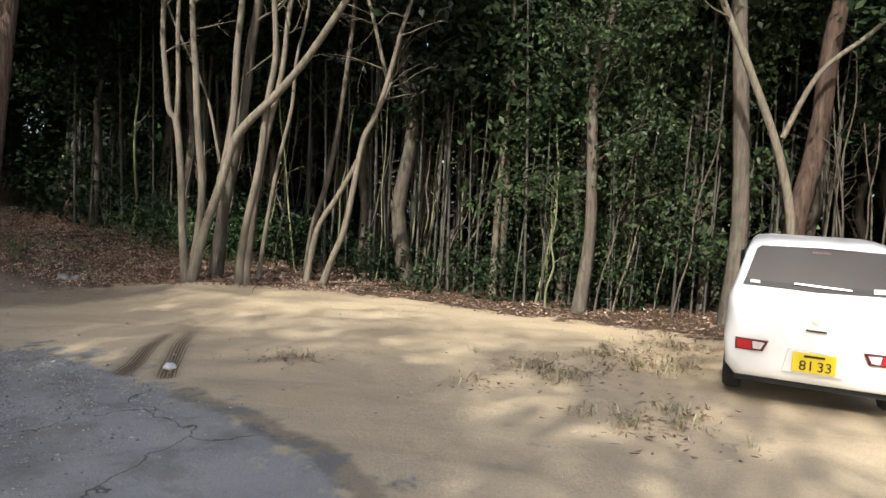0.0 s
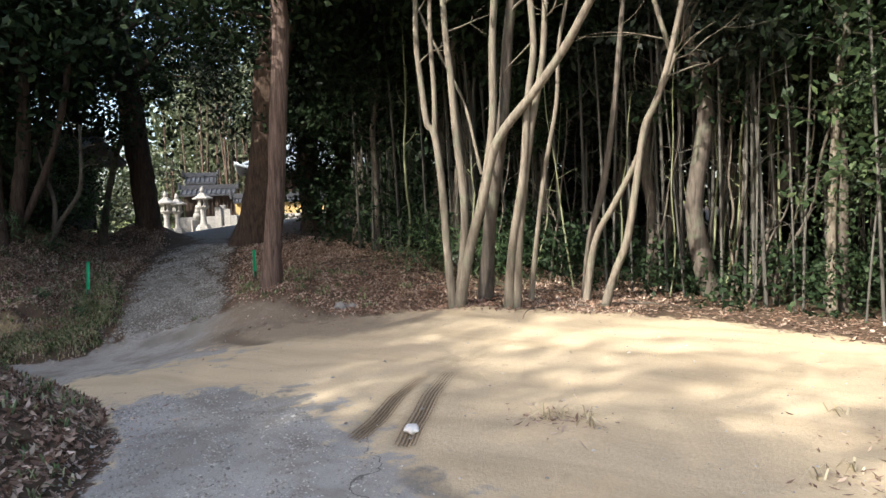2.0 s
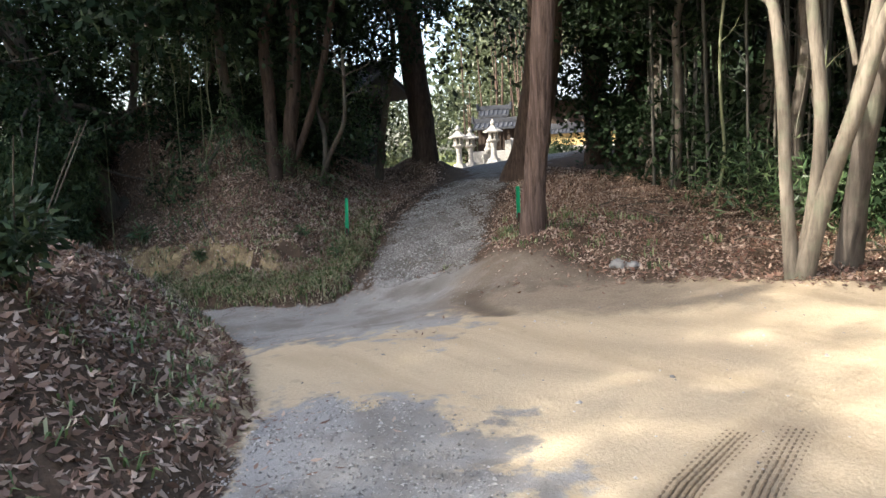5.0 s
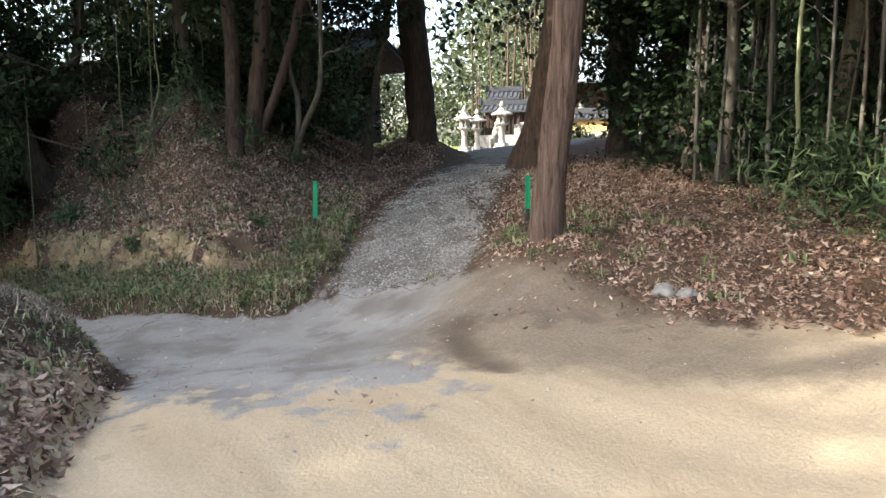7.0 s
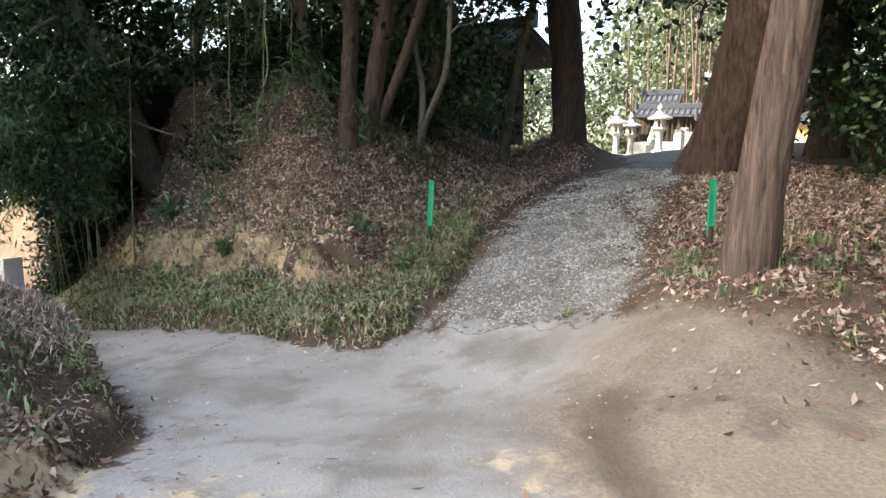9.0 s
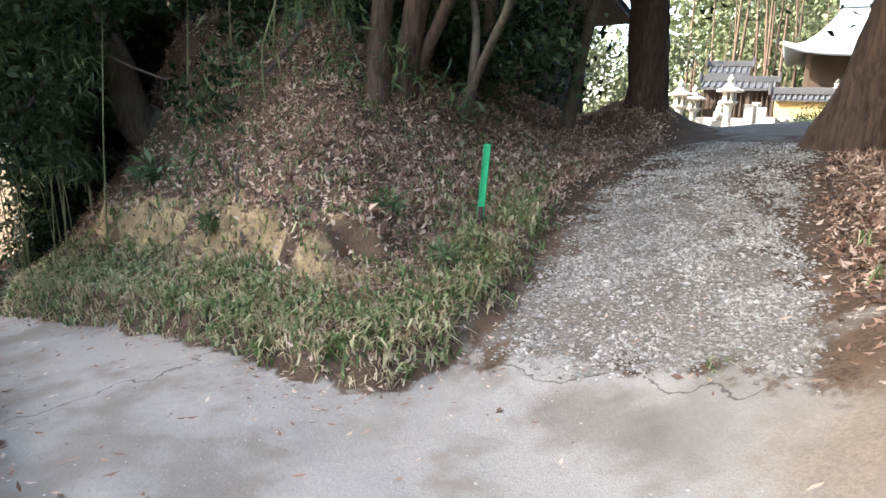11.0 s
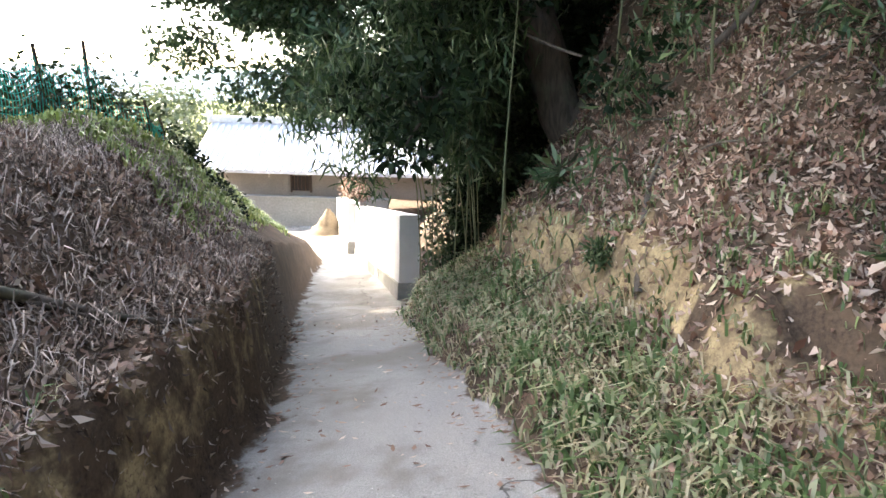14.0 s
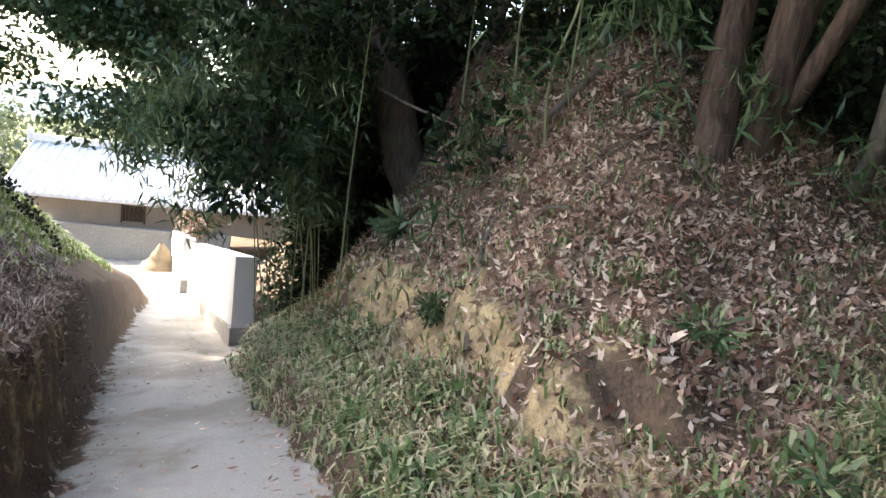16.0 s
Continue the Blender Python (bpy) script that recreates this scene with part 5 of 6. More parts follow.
# green netting on top of the bank
netfence = thing("net_fence", -10.6, 0.4, 0, 0, "sagging green net on thin dark posts along the garden", "fence")
net_r = np.random.default_rng(9)
netline = [(-9.0, 0.9), (-10.0, 0.6), (-10.8, 0.2), (-11.5, 0.0), (-12.2, -0.2), (-12.9, -0.1), (-13.5, -0.5)]
tops = []
for i, (x, y) in enumerate(netline):
    z = zat(x, y)
    h = (1.0, 0.95, 0.85, 0.75, 0.95, 0.55, 0.45)[i]
    lx = net_r.uniform(-0.12, 0.12)
    V, F = tube_arrays([(x + 10.6, y - 0.4, z - 0.2), (x + 10.6 + lx * 0.5, y - 0.4, z + h * 0.6), (x + 10.6 + lx, y - 0.4, z + h)], [0.022, 0.02, 0.016], 6, 0.1, i)
    part("post", npmesh("post", V, F, MAT["dark_bark"]), netfence)
    tops.append((x + 10.6 + lx * 0.7, y - 0.4, z, h))
arrs = []
for a, b in zip(tops[:-1], tops[1:]):
    nseg, rows = 16, 9
    for k in range(rows):
        q = []
        for j in range(nseg + 1):
            f = j / nseg
            hh = (a[3] * (1 - f) + b[3] * f) * (0.85 - 0.25 * math.sin(f * math.pi)) * (k / (rows - 1))
            q.append((a[0] + (b[0] - a[0]) * f, a[1] + (b[1] - a[1]) * f + 0.03 * math.sin(9 * f + k), a[2] * (1 - f) + b[2] * f + hh))
        arrs.append(tube_arrays(q[::4], [0.005] * len(q[::4]), 3))
    for j in range(nseg):
        f = j / nseg
        hh = (a[3] * (1 - f) + b[3] * f) * (0.85 - 0.25 * math.sin(f * math.pi))
        p = (a[0] + (b[0] - a[0]) * f, a[1] + (b[1] - a[1]) * f + 0.02, a[2] * (1 - f) + b[2] * f)
        arrs.append(tube_arrays([p, (p[0], p[1] + 0.02, p[2] + hh / 2), (p[0] + 0.03, p[1], p[2] + hh)], [0.005] * 3, 3))
V, F = join(arrs)
tagged(part("netting", npmesh("netting", V, F, MAT["net"]), netfence), kind="stuff")
leaf_stuff("garden_shrubs", 5200, thicket(-13.2, -9.4, -1.6, 0.1, 0.08, 0.5, 34, 0.16), 0.07, "lightgreen", "leafy garden shrubs behind the green net", 0.5, 0.0, 71, category="foliage")
leaf_stuff("garden_shrubs", 900, thicket(-14.1, -13.3, -0.6, 0.1, 0.05, 0.2, 8, 0.12), 0.06, "evergreen", "low dark shrub at the bank's edge", 0.5, 0.0, 72, category="foliage")

leaf_stuff("hanging_foliage", 15000, lambda g, n: clump_points([(-16.6 + 0.8 * math.sin(i * 1.7), 4.6 + 1.6 * math.sin(i * 1.1), 1.9 + 0.07 * i) for i in range(40)], [0.6] * 40, n // 40, 86, 0.2), 0.11, "hangleaf",
           "dark leafy boughs behind the bank tree", 0.5, 0.4, 86, category="foliage")
leaf_stuff("hanging_foliage", 26000, lambda g, n: clump_points([(-14.4 + 0.5 * math.sin(i * 2.1) - 0.012 * i, 0.0 + 0.9 * math.sin(i * 1.3) + 0.02 * i, 2.5 + 0.75 * math.sin(i * 0.77) + 0.016 * i) for i in range(44)], [0.45] * 44, n // 44, 89, 0.1), 0.09, "hangleaf",
           "dense leafy boughs reaching out over the lane", 0.5, 0.5, 89, category="foliage")
# roots and fallen branches
def stick(pts, r0, label, seed, name="root", mat="grey_bark"):
    o = np.array(pts[0])
    V, F = tube_arrays(np.array(pts) - o, list(np.linspace(r0, r0 * 0.35, len(pts))), 8, 0.12, seed)
    ob = tagged(new(name, npmesh(name, V, F, MAT[mat])), label, "branch")
    ob.location = o
    return ob


def surface(pts, lift=0.03):
    return [(x, y, zat(x, y) + lift) for x, y in pts]


# bamboo leaves hanging beside the bank tree
thick = thing("bamboo_thicket", -13.9, 3.0, zat(-13.9, 3.0), 0, "dense drooping bamboo with long green leaves over the bank", "bamboo")
g = np.random.default_rng(81)
ends = []
o = np.array(thick.location)
for i in range(16):
    x, y = -14.2 + g.uniform(-0.8, 0.8), 3.15 + g.uniform(-0.45, 0.45)
    z = zat(x, y)
    h = g.uniform(2.0, 3.8)
    dx, dy = g.uniform(-0.2, 0.9), g.uniform(-1.1, 0.2)
    P = np.array([(x, y, z - 0.1), (x + dx * 0.2, y + dy * 0.2, z + h * 0.5), (x + dx * 0.6, y + dy * 0.6, z + h * 0.85), (x + dx, y + dy, z + h * 0.8), (x + dx * 1.35, y + dy * 1.3, z + h * 0.5)]) - o
    V, F = tube_arrays(P, [0.008, 0.007, 0.006, 0.004, 0.002], 5, 0, i)
    part("stem", npmesh("stem", V, F, MAT["culm"]), thick)
    for k in range(9):
        f = g.uniform(1.2, 4)
        j = int(min(f, 3))
        ends.append(P[j] + (P[j + 1] - P[j]) * (f - j) + g.normal(size=3) * 0.1)
P = clump_points(ends, [0.42] * len(ends), 120, 82, 0.1)
V, F = leaf_arrays(P, 0.17, 0.13, 1.1, 83, 0, 0.05)
tagged(part("leaves", npmesh("leaves", V, F, MAT["sasa"]), thick), kind="stuff")
leaf_stuff("hanging_foliage", 30000, lambda g, n: clump_points([(-15.2 + 1.4 * math.sin(i * 2.1), 0.7 + 1.6 * math.sin(i * 1.3) + 0.02 * i, 2.2 + 1.5 * math.sin(i * 0.77) + 0.012 * i) for i in range(52)], [0.62] * 52, n // 52, 84, 0.2), 0.1, "hangleaf",
           "dark glossy leaves hanging over the white wall", 0.5, 0.5, 84, category="foliage")
leaf_stuff("hanging_foliage", 3600, lambda g, n: clump_points([(-15.6 + 0.3 * math.sin(i * 1.9), 2.55 + 0.2 * math.sin(i * 2.3), -1.75 + 0.1 * i) for i in range(30)], [0.34] * 30, n // 30, 87, 0.2), 0.08, "hangleaf",
           "leafy sprays crowding the end of the white wall", 0.5, 0.3, 88, category="foliage")
leaf_stuff("hanging_foliage", 20000, lambda g, n: clump_points([(-15.3 + 0.7 * math.sin(i * 1.9), 3.2 + 0.45 * math.sin(i * 2.3), 0.25 + 0.045 * i) for i in range(40)], [0.45] * 40, n // 40, 85, 0.2), 0.08, "hangleaf",
           "leafy shrub growing behind the white wall", 0.5, 0.3, 85, category="foliage")


def small_bush(x, y, s, n, mat, label, seed, leaf=0.06, aspect=0.3):
    b = tagged(new("bush"), label, "bush")
    b.location = (x, y, zat(x, y))
    P = clump_points([(0, 0, s * 0.5), (s * 0.3, 0, s * 0.4)], [s * 0.6, s * 0.5], n, seed, 0.1)
    V, F = leaf_arrays(P, leaf, aspect, 0.1, seed)
    part("foliage", npmesh("foliage", V, F, MAT[mat]), b)
    for k in range(3):
        V, F = tube_arrays([(0, 0, -0.03), (0.03 * k, 0.02, s * 0.4), (0.1 * k - 0.1, 0.05, s * 0.8)], [0.006, 0.005, 0.002], 5)
        part("stem", npmesh("stem", V, F, MAT["grey_bark"]), b)
    return b


small_bush(-11.5, 5.19, 0.24, 150, "sasa", "small green bush on the earth bank", 91)
small_bush(-9.6, 7.0, 0.2, 45, "sasa", "tuft of fresh green bamboo grass on the bank", 92, 0.1, 0.2)
small_bush(-10.4, 6.7, 0.22, 45, "sasa", "tuft of fresh green bamboo grass on the bank", 93, 0.1, 0.2)
small_bush(-13.0, 4.55, 0.3, 40, "sasa", "broad-leaved bamboo sprig on the bank", 94, 0.2, 0.2)
small_bush(-12.9, 5.3, 0.2, 50, "sasa", "small sprig among dead leaves", 95)
small_bush(-4.0, 2.25, 0.75, 700, "lightgreen", "leafy green bush on the near bank", 96, 0.09, 0.35)
for i in range(7):
    a = 0.9 * i
    z = zat(-4.0, 2.4)
    stick([(-4.0, 2.4, z), (-4.0 + 0.25 * math.cos(a), 2.4 + 0.2 * math.sin(a), z + 0.5), (-4.0 + 0.55 * math.cos(a), 2.45 + 0.45 * math.sin(a), z + 1.0 + 0.06 * i)], 0.008, "thin bare grey twig of a shrub on the near bank", 300 + i, "twig")


stick(surface([(-7.9, 3.2), (-8.5, 3.25), (-9.1, 3.42), (-9.5, 3.5)], 0.03), 0.035, "thick bare root along the cut bank", 1)
stick(surface([(-7.6, 3.4), (-8.2, 3.1), (-8.6, 3.25), (-9.0, 3.5)], 0.05), 0.022, "bare forked root on the cut bank", 2)
stick(surface([(-11.0, 5.5), (-11.6, 5.45), (-12.3, 5.5), (-13.0, 5.9)], 0.03), 0.03, "fallen grey branch on the leafy bank", 3, "fallen_branch")
stick(surface([(-13.3, 6.3), (-13.0, 5.9), (-12.8, 5.3)], 0.04), 0.05, "gnarled root on the leafy bank", 4)
stick(surface([(-14.8, 5.2), (-14.2, 5.5), (-13.7, 6.1), (-13.4, 6.4)], 0.05), 0.07, "gnarled root of the bank tree", 5)
sr = np.random.default_rng(14)
for i in range(26):
    x, y = sr.uniform(-7.5, 0), sr.uniform(8.2, 11.5)
    if inside_distance(np.array([x]), np.array([y]), SAND)[0] > -0.4 or inside_distance(np.array([x]), np.array([y]), GRAVEL)[0] > -0.1:
        continue
    a = sr.uniform(0, 6.3)
    L = sr.uniform(0.4, 1.3)
    stick(surface([(x, y), (x + L * 0.5 * math.cos(a), y + L * 0.5 * math.sin(a)), (x + L * math.cos(a + 0.3), y + L * math.sin(a + 0.3))], 0.04), 0.012, "dead grey branch lying among the leaves", i, "fallen_branch")
for i in range(16):
    x, y = sr.uniform(-13.5, -10.0), sr.uniform(5.0, 8.0)
    if inside_distance(np.array([x]), np.array([y]), HILL)[0] < 0.7:
        continue
    a = sr.uniform(0, 6.3)
    L = sr.uniform(0.3, 0.8)
    stick(surface([(x, y), (x + L * 0.5 * math.cos(a), y + L * 0.5 * math.sin(a)), (x + L * math.cos(a + 0.3), y + L * math.sin(a + 0.3))], 0.04), 0.009, "thin dead twig on the leafy bank", i, "fallen_branch")
# hanging vines on the bank
for i, (x, y, h) in enumerate(((-13.6, 4.9, 3.2), (-13.9, 5.7, 3.0), (-13.3, 5.9, 2.8), (-14.3, 6.3, 3.0), (-13.1, 4.0, 3.0))):
    z = zat(x, y)
    stick([(x, y, z), (x + 0.05, y + 0.03, z + h * 0.4), (x + 0.02, y + 0.1, z + h)], 0.014, "thin straight stem rising from the bank", i, "vine", "culm")


# ---- shrine yard ----
def turned(profile, mat, name, parent, z=0, sides=6, label=""):
    V, F = [], []
    for rr, zz in profile:
        for k in range(sides):
            a = 2 * math.pi * (k + 0.5) / sides
            V.append((rr * math.cos(a), rr * math.sin(a), z + zz))
    for i in range(len(profile) - 1):
        for k in range(sides):
            F.append((i * sides + k, i * sides + (k + 1) % sides, (i + 1) * sides + (k + 1) % sides, (i + 1) * sides + k))
    return part(name, npmesh(name, V, F, MAT[mat], False), parent, label)


def lantern(x, y, s=1.0):
    z = zat(x, y)
    o = thing("stone_lantern", x, y, z, 15, "weathered grey stone lantern with a curved cap", "lantern", "stone lanterns of the shrine yard")
    turned([(0, 0), (0.42, 0), (0.42, 0.16), (0.34, 0.2), (0.3, 0.34), (0, 0.34)], "stone", "pedestal", o)
    turned([(0.19, 0.34), (0.15, 0.5), (0.13, 0.85), (0.17, 1.15), (0, 1.15)], "stone", "shaft", o, sides=12)
    turned([(0, 1.15), (0.2, 1.15), (0.32, 1.25), (0.32, 1.32), (0, 1.32)], "stone", "platform", o)
    for k in range(6):
        a = 2 * math.pi * (k + 0.5) / 6
        ob = box_part("light_box_pillar", (-0.045, 0.045, -0.045, 0.045, 1.32, 1.66), "stone", o, bevel=0.005)
        ob.location = (0.19 * math.cos(a), 0.19 * math.sin(a), 0)
    turned([(0.0, 1.62), (0.5, 1.66), (0.52, 1.72), (0.3, 1.82), (0.14, 1.98), (0.1, 2.0), (0, 2.0)], "stone", "cap", o)
    turned([(0.06, 1.98), (0.12, 2.06), (0.13, 2.14), (0.07, 2.24), (0, 2.34)], "stone", "finial", o, sides=12)
    o.scale = (s, s, s)
    return o


l0 = lantern(-28.0, 24.6, 1.05)
for x, y, s in ((-29.4, 23.3, 1.0), (-27.2, 29.2, 1.0), (-31.8, 25.8, 0.9)):
    copy_thing(l0, pose(x, y, zat(x, y), 0, 0, 20))


def guardian(x, y, label):
    """A weathered seated stone figure of a beast on a block, plain."""
    bm = bmesh.new()
    block(bm, -0.3, 0.3, -0.35, 0.35, 0, 0.7, 0.03)
    for cx, cz, rr in ((0, 0.95, 0.27), (0.08, 1.2, 0.2), (0.16, 1.42, 0.16)):
        bmesh.ops.create_icosphere(bm, subdivisions=2, radius=rr, matrix=Matrix.Translation((cx, 0, cz)))
    o = tagged(new("statue", bm_mesh("statue", bm, MAT["stone"], False)), label, "statue")
    o.matrix_world = pose(x, y, zat(x, y), 0, 0, -30)


guardian(-29.2, 25.2, "pale weathered stone statue on a block")
for x, y, h in ((-27.5, 25.2, 1.25), (-27.1, 25.5, 1.1), (-27.9, 25.9, 1.4), (-26.7, 25.6, 0.7)):
    tb = thing("stone_tablet", x, y, zat(x, y), 40, "upright weathered pale stone tablet in the shrine yard", "stone tablet", "stone tablets of the shrine yard")
    box_part("slab", (-0.17, 0.17, -0.1, 0.1, 0.15, h), "stone", tb, bevel=0.03)
    box_part("plinth", (-0.28, 0.28, -0.2, 0.2, -0.1, 0.16), "stone", tb, bevel=0.02)
for i in range(5):
    st = tagged(new("stone_step"), "rough stone step of the shrine mound", "step", "stone steps of the shrine mound")
    st.matrix_world = pose(-29.2 - 0.3 * i, 26.2 + 0.27 * i, zat(-28.6, 26.2) - 0.05 + 0.18 * i, 0, 0, 48)
    box_part("tread", (-0.9, 0.9, -0.2, 0.2, -0.1, 0.16), "stone", st, bevel=0.02)

sh = thing("small_shrine", -31.6, 28.0, zat(-28, 27) - 0.1, 48, "small dark timber shrine with a tiled roof on a stone base", "shrine")
box_part("stone_base", (-1.8, 1.8, -1.4, 1.8, -0.3, 0.9), "stone", sh, bevel=0.03)
box_part("wall", (-1.4, 1.4, -0.6, 1.2, 0.9, 2.3), "wood", sh)
for x in (-1.5, -0.5, 0.5, 1.5):
    box_part("post", (x - 0.06, x + 0.06, -1.0, -0.88, 0.9, 2.06), "wood", sh)
gable_roof("roof", sh, -1.6, 1.6, -1.2, 1.5, 2.25, 2.6, "darktile")
for k in range(13):
    box_part("slat", (-1.38 + k * 0.22, -1.32 + k * 0.22, -0.95, -0.9, 0.95, 2.1), "wood", sh)
sh2 = thing("shrine_hall", -33.9, 29.3, zat(-28, 27), 48, "dark timber hall roof rising behind the small shrine", "shrine")
box_part("wall", (-0.8, 0.8, -0.7, 0.7, 0.0, 3.04), "wood", sh2)
gable_roof("roof", sh2, -0.95, 0.95, -1.0, 1.0, 3.0, 3.4, "darktile")
hall = thing("shrine_hall", -27.6, 32.6, zat(-26, 27), 45, "brown timber hall with a wide pale grey roof", "shrine")
box_part("wall", (-3.2, 3.2, -2.2, 2.2, 0.0, 3.3), "wood", hall)
for x in (-3.3, -1.2, 1.2, 3.3):
    box_part("post", (x - 0.1, x + 0.1, -2.9, -2.7, 0.0, 3.3), "wood", hall)


def swept_roof(name, a, b, ze, zr, ridge, mat, parent):
    """A hipped roof whose slopes hang in a curve and whose corners turn up."""
    n, m = 9, 40
    V, F = [], []
    for i in range(n):
        f = i / (n - 1)
        for j in range(m):
            t = 4 * j / m
            k, u = int(t), 2 * (t - int(t)) - 1
            px, py = ((u, -1), (1, u), (-u, 1), (-1, -u))[k]
            x = px * (a + (ridge - a) * f)
            y = py * b * (1 - f)
            V.append((x, y, ze + (zr - ze) * f ** 1.6 + 0.45 * abs(u) ** 5 * (1 - f) ** 3))
    for i in range(n - 1):
        for j in range(m):
            k = (j + 1) % m
            F.append((i * m + j, i * m + k, (i + 1) * m + k, (i + 1) * m + j))
    ob = part(name, npmesh(name, V, F, MAT[mat]), parent)
    md = ob.modifiers.new("thick", "SOLIDIFY")
    md.thickness = 0.18
    box_part("ridge", (-ridge - 0.2, ridge + 0.2, -0.2, 0.2, zr - 0.1, zr + 0.4), mat, parent, bevel=0.05)


swept_roof("roof", 4.3, 3.6, 3.3, 5.6, 2.2, "copper", hall)
cw = thing("clay_wall", -27.7, 26.6, zat(-27, 26) - 0.1, 43, "yellow clay wall with a tiled cap", "wall")
box_part("panel", (0, 5.0, 0, 0.3, 0.85, 1.6), "clay", cw)
box_part("footing", (-0.4, 5.2, -0.1, 0.5, -0.2, 0.85), "base", cw)
stone_r = np.random.default_rng(35)
for row in range(4):
    for k in range(14):
        bm = bmesh.new()
        bmesh.ops.create_icosphere(bm, subdivisions=1, radius=1)
        for v in bm.verts:
            v.co = Vector((v.co.x * 0.23, v.co.y * 0.12, v.co.z * 0.13)) * (1 + 0.25 * noise.noise(v.co * 3 + Vector((k, row, 0))))
        st = part("wall_stone", bm_mesh("wall_stone", bm, MAT["stone"], True), cw)
        st.location = (-0.2 + k * 0.39 + 0.2 * (row % 2) + stone_r.uniform(-0.05, 0.05), -0.12, 0.02 + row * 0.23)
gable_roof("cap", cw, -0.1, 5.1, -0.2, 0.5, 1.55, 1.8, "darktile", 0.05, 0.2)
leaf_stuff("low_shrubs", 2600, thicket(-26.9, -24.4, 25.9, 27.5, 0.1, 0.65, 16, 0.25), 0.1, "evergreen", "clipped grey-green shrubs in front of the clay wall", seed=91, category="foliage")
ob1 = thing("outbuilding", -20.6, 12.6, zat(-20, 12), 25, "dark shed with a deep eave among the trees", "shed")
box_part("wall", (-0.9, 0.9, -0.9, 0.9, 0, 2.3), "wood", ob1)
gable_roof("roof", ob1, -1.7, 1.7, -1.6, 1.6, 2.3, 3.1, "darktile")
leaf_stuff("undergrowth", 12000, thicket(-20.5, -16, 8.3, 11.6, 0.3, 2.6, 50, 0.45), 0.16, "evergreen", "dark shrubs in front of the shed", seed=17, category="foliage")

# ---- far hills and distance ----
def far_hill(x, y, L, h, rz, label, seed):
    g = np.random.default_rng(seed)
    n, m = 40, 8
    V, F = [], []
    for i in range(n):
        u = i / (n - 1)
        top = h * math.sin(math.pi * u) ** 0.6 * (0.8 + 0.2 * math.sin(u * 9 + seed) + 0.06 * g.normal())
        for j in range(m):
            v = j / (m - 1)
            V.append(((u - 0.5) * L, v * L * 0.25 + g.normal() * 2, -6 + (top + 6) * math.sin(v * math.pi / 2) * (1 + 0.03 * g.normal())))
    for i in range(n - 1):
        for j in range(m - 1):
            a = i * m + j
            F.append((a, a + m, a + m + 1, a + 1))
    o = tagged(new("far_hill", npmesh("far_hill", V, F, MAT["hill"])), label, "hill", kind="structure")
    o.matrix_world = pose(x, y, 0, 0, 0, rz)
    return o


# hills coloured blue to stand in for haze
far_hill(-540, -420, 760, 50, 128, "distant wooded hill with haze blue in its colour", 1)
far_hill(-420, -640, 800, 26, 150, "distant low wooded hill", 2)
far_hill(-700, -150, 900, 45, 105, "distant wooded ridge with haze blue in its colour", 3)
sp = tree("conifer", [([(-75, -38, -4), (-75, -38, 0), (-75, -38, 4.5)], 0.3, 0.05)], "dark_bark", "tall dark conifer beyond the houses", crown="needle", n_limbs=30, limb_len=1.4, per=40, clump=0.7, leaf=0.35, seed=71, lo=0.3)
leaf_stuff("far_shrubs", 12000, thicket(-66, -40, -52, -18, 0.0, 4.6, 90, 1.1), 0.5, "farleaf", "shrubs beyond the houses with haze in their pale colour", seed=74, category="foliage")


# ---- parked car ----
car = thing("car", 5.33, 4.32, 0.0, -14, "small white hatchback parked on the sandy ground", "car")

car.matrix_world = pose(5.45, 4.5, 0.0, 0, 0.3, -18)


def loft(name, sections, mat, parent, label="", smooth_it=True, caps=True):
    """sections: rings of equal length, joined one to the next."""
    n = len(sections[0])
    V = [p for s in sections for p in s]
    bm = bmesh.new()
    vs = [bm.verts.new(p) for p in V]
    for i in range(len(sections) - 1):
        for k in range(n):
            a, b = i * n + k, i * n + (k + 1) % n
            bm.faces.new((vs[a], vs[b], vs[b + n], vs[a + n]))
    if caps:
        bm.faces.new(vs[:n][::-1])
        bm.faces.new(vs[-n:])
    me = bm_mesh(name, bm, MAT[mat], smooth_it)
    return part(name, me, parent, label)


def car_ring(y, wb, wt, z0, zt):
    """A rounded cross-section: half width wb at the belt and wt at the top, from z0 up to zt."""
    belt = min(0.93, zt - 0.14)
    prof = [(wb - 0.09, z0), (wb - 0.01, z0 + 0.09), (wb + 0.015, z0 + (belt - z0) * 0.5), (wb - 0.01, belt), (wt + (wb - wt) * 0.45, belt + (zt - belt) * 0.5), (wt + 0.015, zt - 0.06), (wt - 0.03, zt - 0.018), (wt - 0.16, zt)]
    return [(x, y, z) for x, z in prof] + [(-x, y, z) for x, z in prof[::-1]]


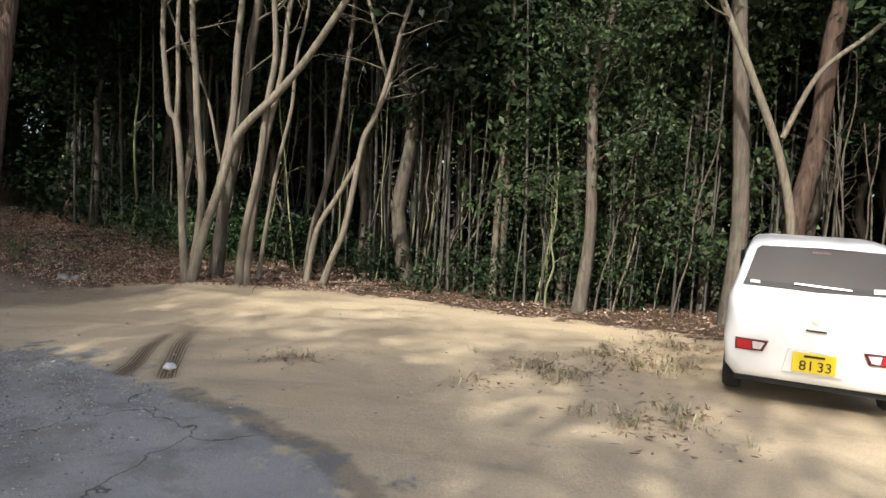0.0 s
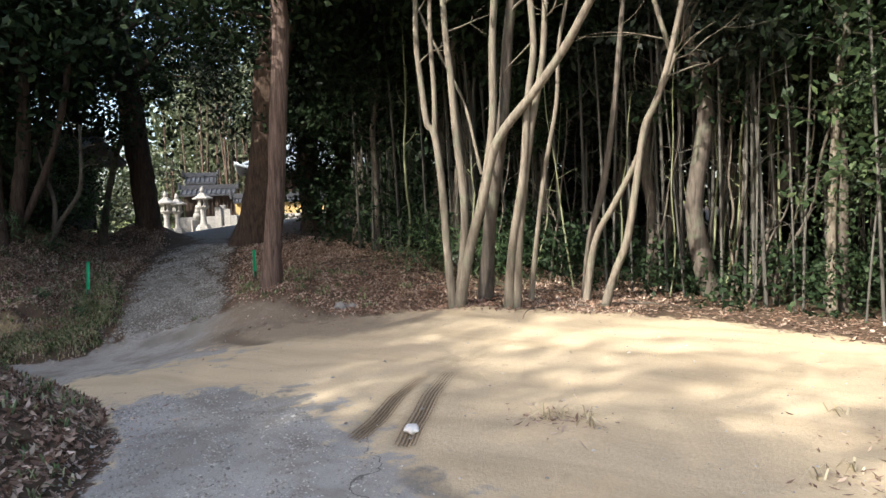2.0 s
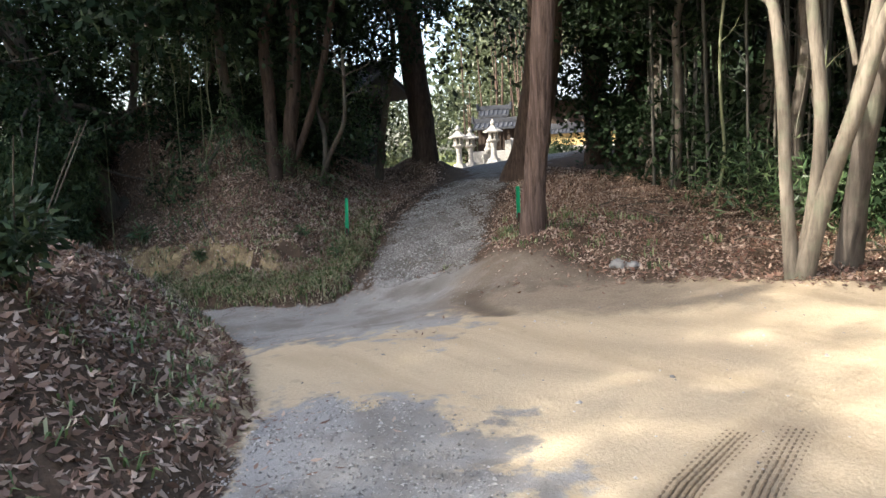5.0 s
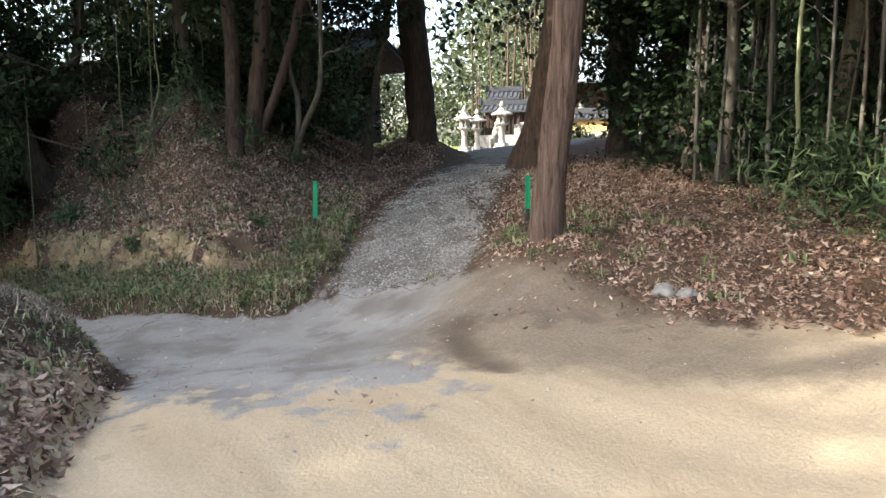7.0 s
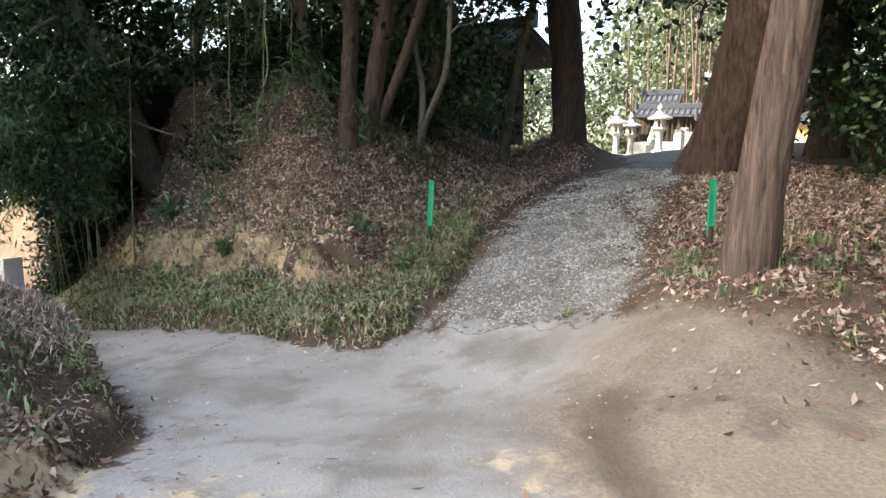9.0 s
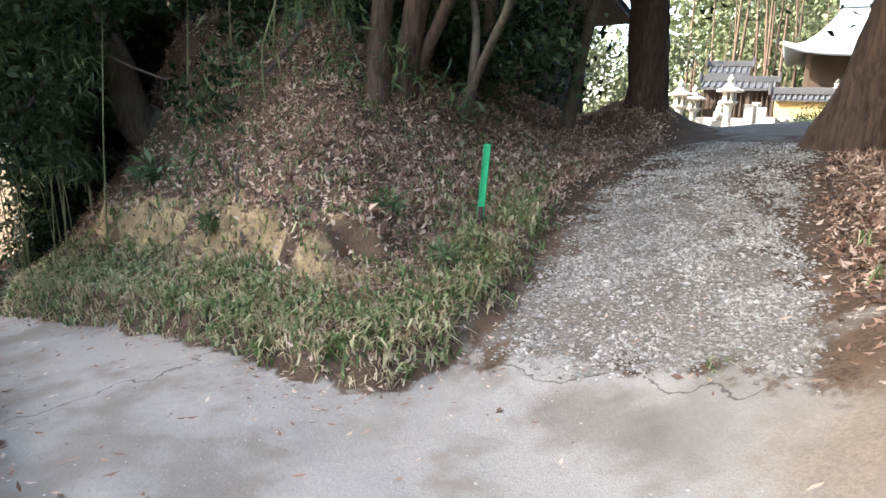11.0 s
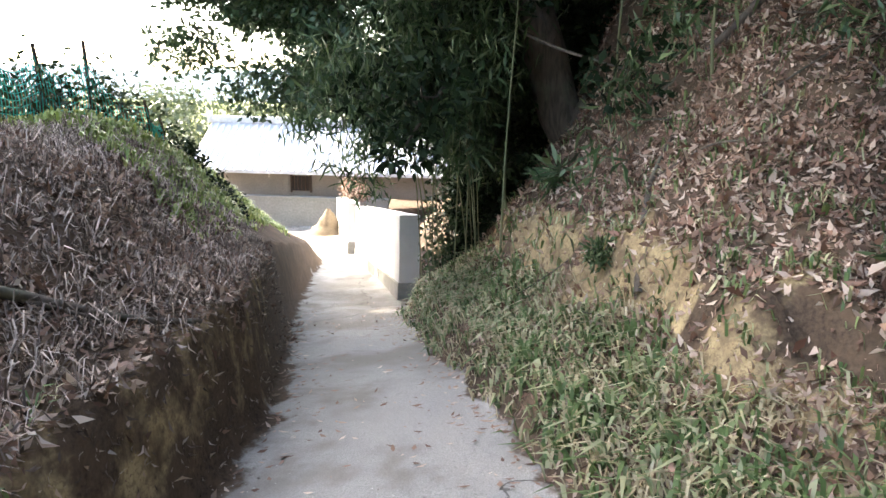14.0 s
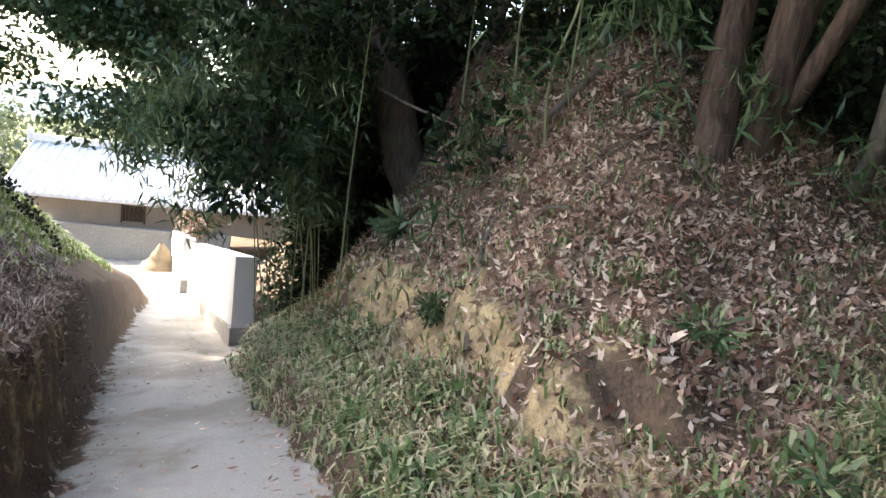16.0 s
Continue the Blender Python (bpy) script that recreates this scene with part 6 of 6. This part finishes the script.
# y runs forward from the rear bumper at 0
loft("body", [car_ring(0.0, 0.62, 0.56, 0.30, 0.64), car_ring(0.02, 0.67, 0.63, 0.25, 0.86), car_ring(0.06, 0.70, 0.64, 0.23, 0.98), car_ring(0.14, 0.715, 0.63, 0.22, 1.14), car_ring(0.26, 0.725, 0.585, 0.22, 1.40),
              car_ring(0.34, 0.73, 0.575, 0.22, 1.45), car_ring(0.6, 0.735, 0.57, 0.2, 1.475), car_ring(1.6, 0.735, 0.57, 0.2, 1.49), car_ring(2.1, 0.735, 0.56, 0.2, 1.43), car_ring(2.75, 0.73, 0.66, 0.2, 0.98),
              car_ring(3.1, 0.71, 0.62, 0.22, 0.88), car_ring(3.35, 0.66, 0.56, 0.28, 0.72)], "paint", car)


def rear_panel(name, pts, mat, parent, t=0.02, label=""):
    """A thin curved plate through pts (x, z) on the tailgate's slope."""
    def yy(z):
        return float(np.interp(z, [0.30, 0.64, 0.86, 0.98, 1.14, 1.40, 1.45], [0.0, 0.0, 0.02, 0.06, 0.14, 0.26, 0.34]))
    bm = bmesh.new()
    a = [bm.verts.new((x, yy(z) - t, z)) for x, z in pts]
    b = [bm.verts.new((x, yy(z) + 0.02, z)) for x, z in pts]
    bm.faces.new(a)
    bm.faces.new(b[::-1])
    for i in range(len(pts)):
        j = (i + 1) % len(pts)
        bm.faces.new((a[i], b[i], b[j], a[j]))
    return part(name, bm_mesh(name, bm, MAT[mat]), parent, label)


rear_panel("rear_window", [(-0.61, 1.05), (-0.595, 1.09), (-0.52, 1.37), (-0.48, 1.40), (0, 1.41), (0.48, 1.40), (0.52, 1.37), (0.595, 1.09), (0.61, 1.05), (0, 1.03)], "glass", car, 0.012, "dark tinted rear window")
rear_panel("sticker", [(-0.55, 1.07), (-0.55, 1.095), (-0.47, 1.09), (-0.47, 1.065)], "plaster", car, 0.016)
rear_panel("sticker", [(0.40, 1.06), (0.40, 1.10), (0.50, 1.105), (0.50, 1.065)], "plaster", car, 0.016)
rear_panel("wiper", [(-0.2, 1.085), (-0.2, 1.097), (0.24, 1.08), (0.24, 1.068)], "chrome", car, 0.03)
rear_panel("brake_light", [(-0.07, 1.36), (-0.07, 1.375), (0.07, 1.375), (0.07, 1.36)], "dimred", car, 0.016)
rear_panel("badge", [(-0.04, 0.79), (0, 0.82), (0.04, 0.79), (0, 0.76)], "chrome", car, 0.03)
rear_panel("tailgate_handle", [(-0.08, 0.70), (-0.08, 0.712), (0.08, 0.708), (0.08, 0.696)], "black", car, 0.028)
for s in (-1, 1):
    rear_panel("lamp_rim", [(s * 0.625, 0.475), (s * 0.63, 0.575), (s * 0.36, 0.57), (s * 0.40, 0.475)], "dimred", car, 0.026, "dark lamp rim")
    rear_panel("tail_lamp", [(s * 0.61, 0.487), (s * 0.615, 0.563), (s * 0.50, 0.56), (s * 0.49, 0.487)], "red", car, 0.034, "red tail lamp")
    rear_panel("reversing_lamp", [(s * 0.48, 0.492), (s * 0.49, 0.556), (s * 0.39, 0.552), (s * 0.42, 0.492)], "clear", car, 0.034, "clear reversing lamp")
plate = tagged(new("number_plate"), "yellow number plate")
plate.parent = car
rear_panel("plate_recess", [(-0.24, 0.33), (-0.20, 0.53), (0.20, 0.53), (0.24, 0.33)], "paint", car, 0.035)
box_part("sheet", (-0.165, 0.165, -0.062, -0.045, 0.35, 0.515), "plate", plate, bevel=0.003)


def lettering(text, size, x, z, mat, parent, y=-0.068):
    cu = bpy.data.curves.new("lettering", "FONT")
    cu.body, cu.size, cu.extrude, cu.align_x = text, size, 0.001, "LEFT"
    tmp = bpy.data.objects.new("lettering", cu)
    me = bpy.data.meshes.new_from_object(tmp)
    bpy.data.objects.remove(tmp)
    me.materials.clear()
    me.materials.append(MAT[mat])
    o = part("digits", me, parent)
    o.matrix_basis = pose(x, y, z, 90, 0, 0)
    return o


lettering("81", 0.12, -0.115, 0.368, "black", plate)
lettering("33", 0.12, 0.02, 0.368, "black", plate)
box_part("small_bar", (-0.08, 0.08, -0.066, -0.06, 0.478, 0.498), "black", plate, bevel=0)


def wheel(x, y, rz):
    w = tagged(new("wheel"))
    w.parent = car
    w.matrix_basis = pose(x, y, 0.275, 0, 0, rz)
    prof = [(0.17, -0.075), (0.25, -0.08), (0.272, -0.05), (0.275, 0), (0.272, 0.05), (0.25, 0.08), (0.17, 0.075)]
    V, F, n = [], [], 28
    for rr, xx in prof:
        for k in range(n):
            a = 2 * math.pi * k / n
            V.append((xx, rr * math.cos(a), rr * math.sin(a)))
    for i in range(len(prof) - 1):
        for k in range(n):
            F.append((i * n + k, i * n + (k + 1) % n, (i + 1) * n + (k + 1) % n, (i + 1) * n + k))
    part("tyre", npmesh("tyre", V, F, MAT["rubber"]), w)
    bm = bmesh.new()
    bmesh.ops.create_cone(bm, cap_ends=True, segments=24, radius1=0.175, radius2=0.165, depth=0.13, matrix=Matrix.Rotation(math.pi / 2, 4, "Y"))
    part("rim", bm_mesh("rim", bm, MAT["chrome"]), w)


for x, y in ((-0.645, 0.52), (0.645, 0.52), (-0.645, 2.9), (0.645, 2.9)):
    wheel(x, y, 0)
box_part("underbody", (-0.62, 0.62, 0.1, 3.2, 0.17, 0.3), "black", car)
for s in (-1, 1):
    box_part("side_window", (s * 0.645 - 0.02, s * 0.645 + 0.02, 0.6, 2.2, 1.03, 1.33), "glass", car, bevel=0.015)
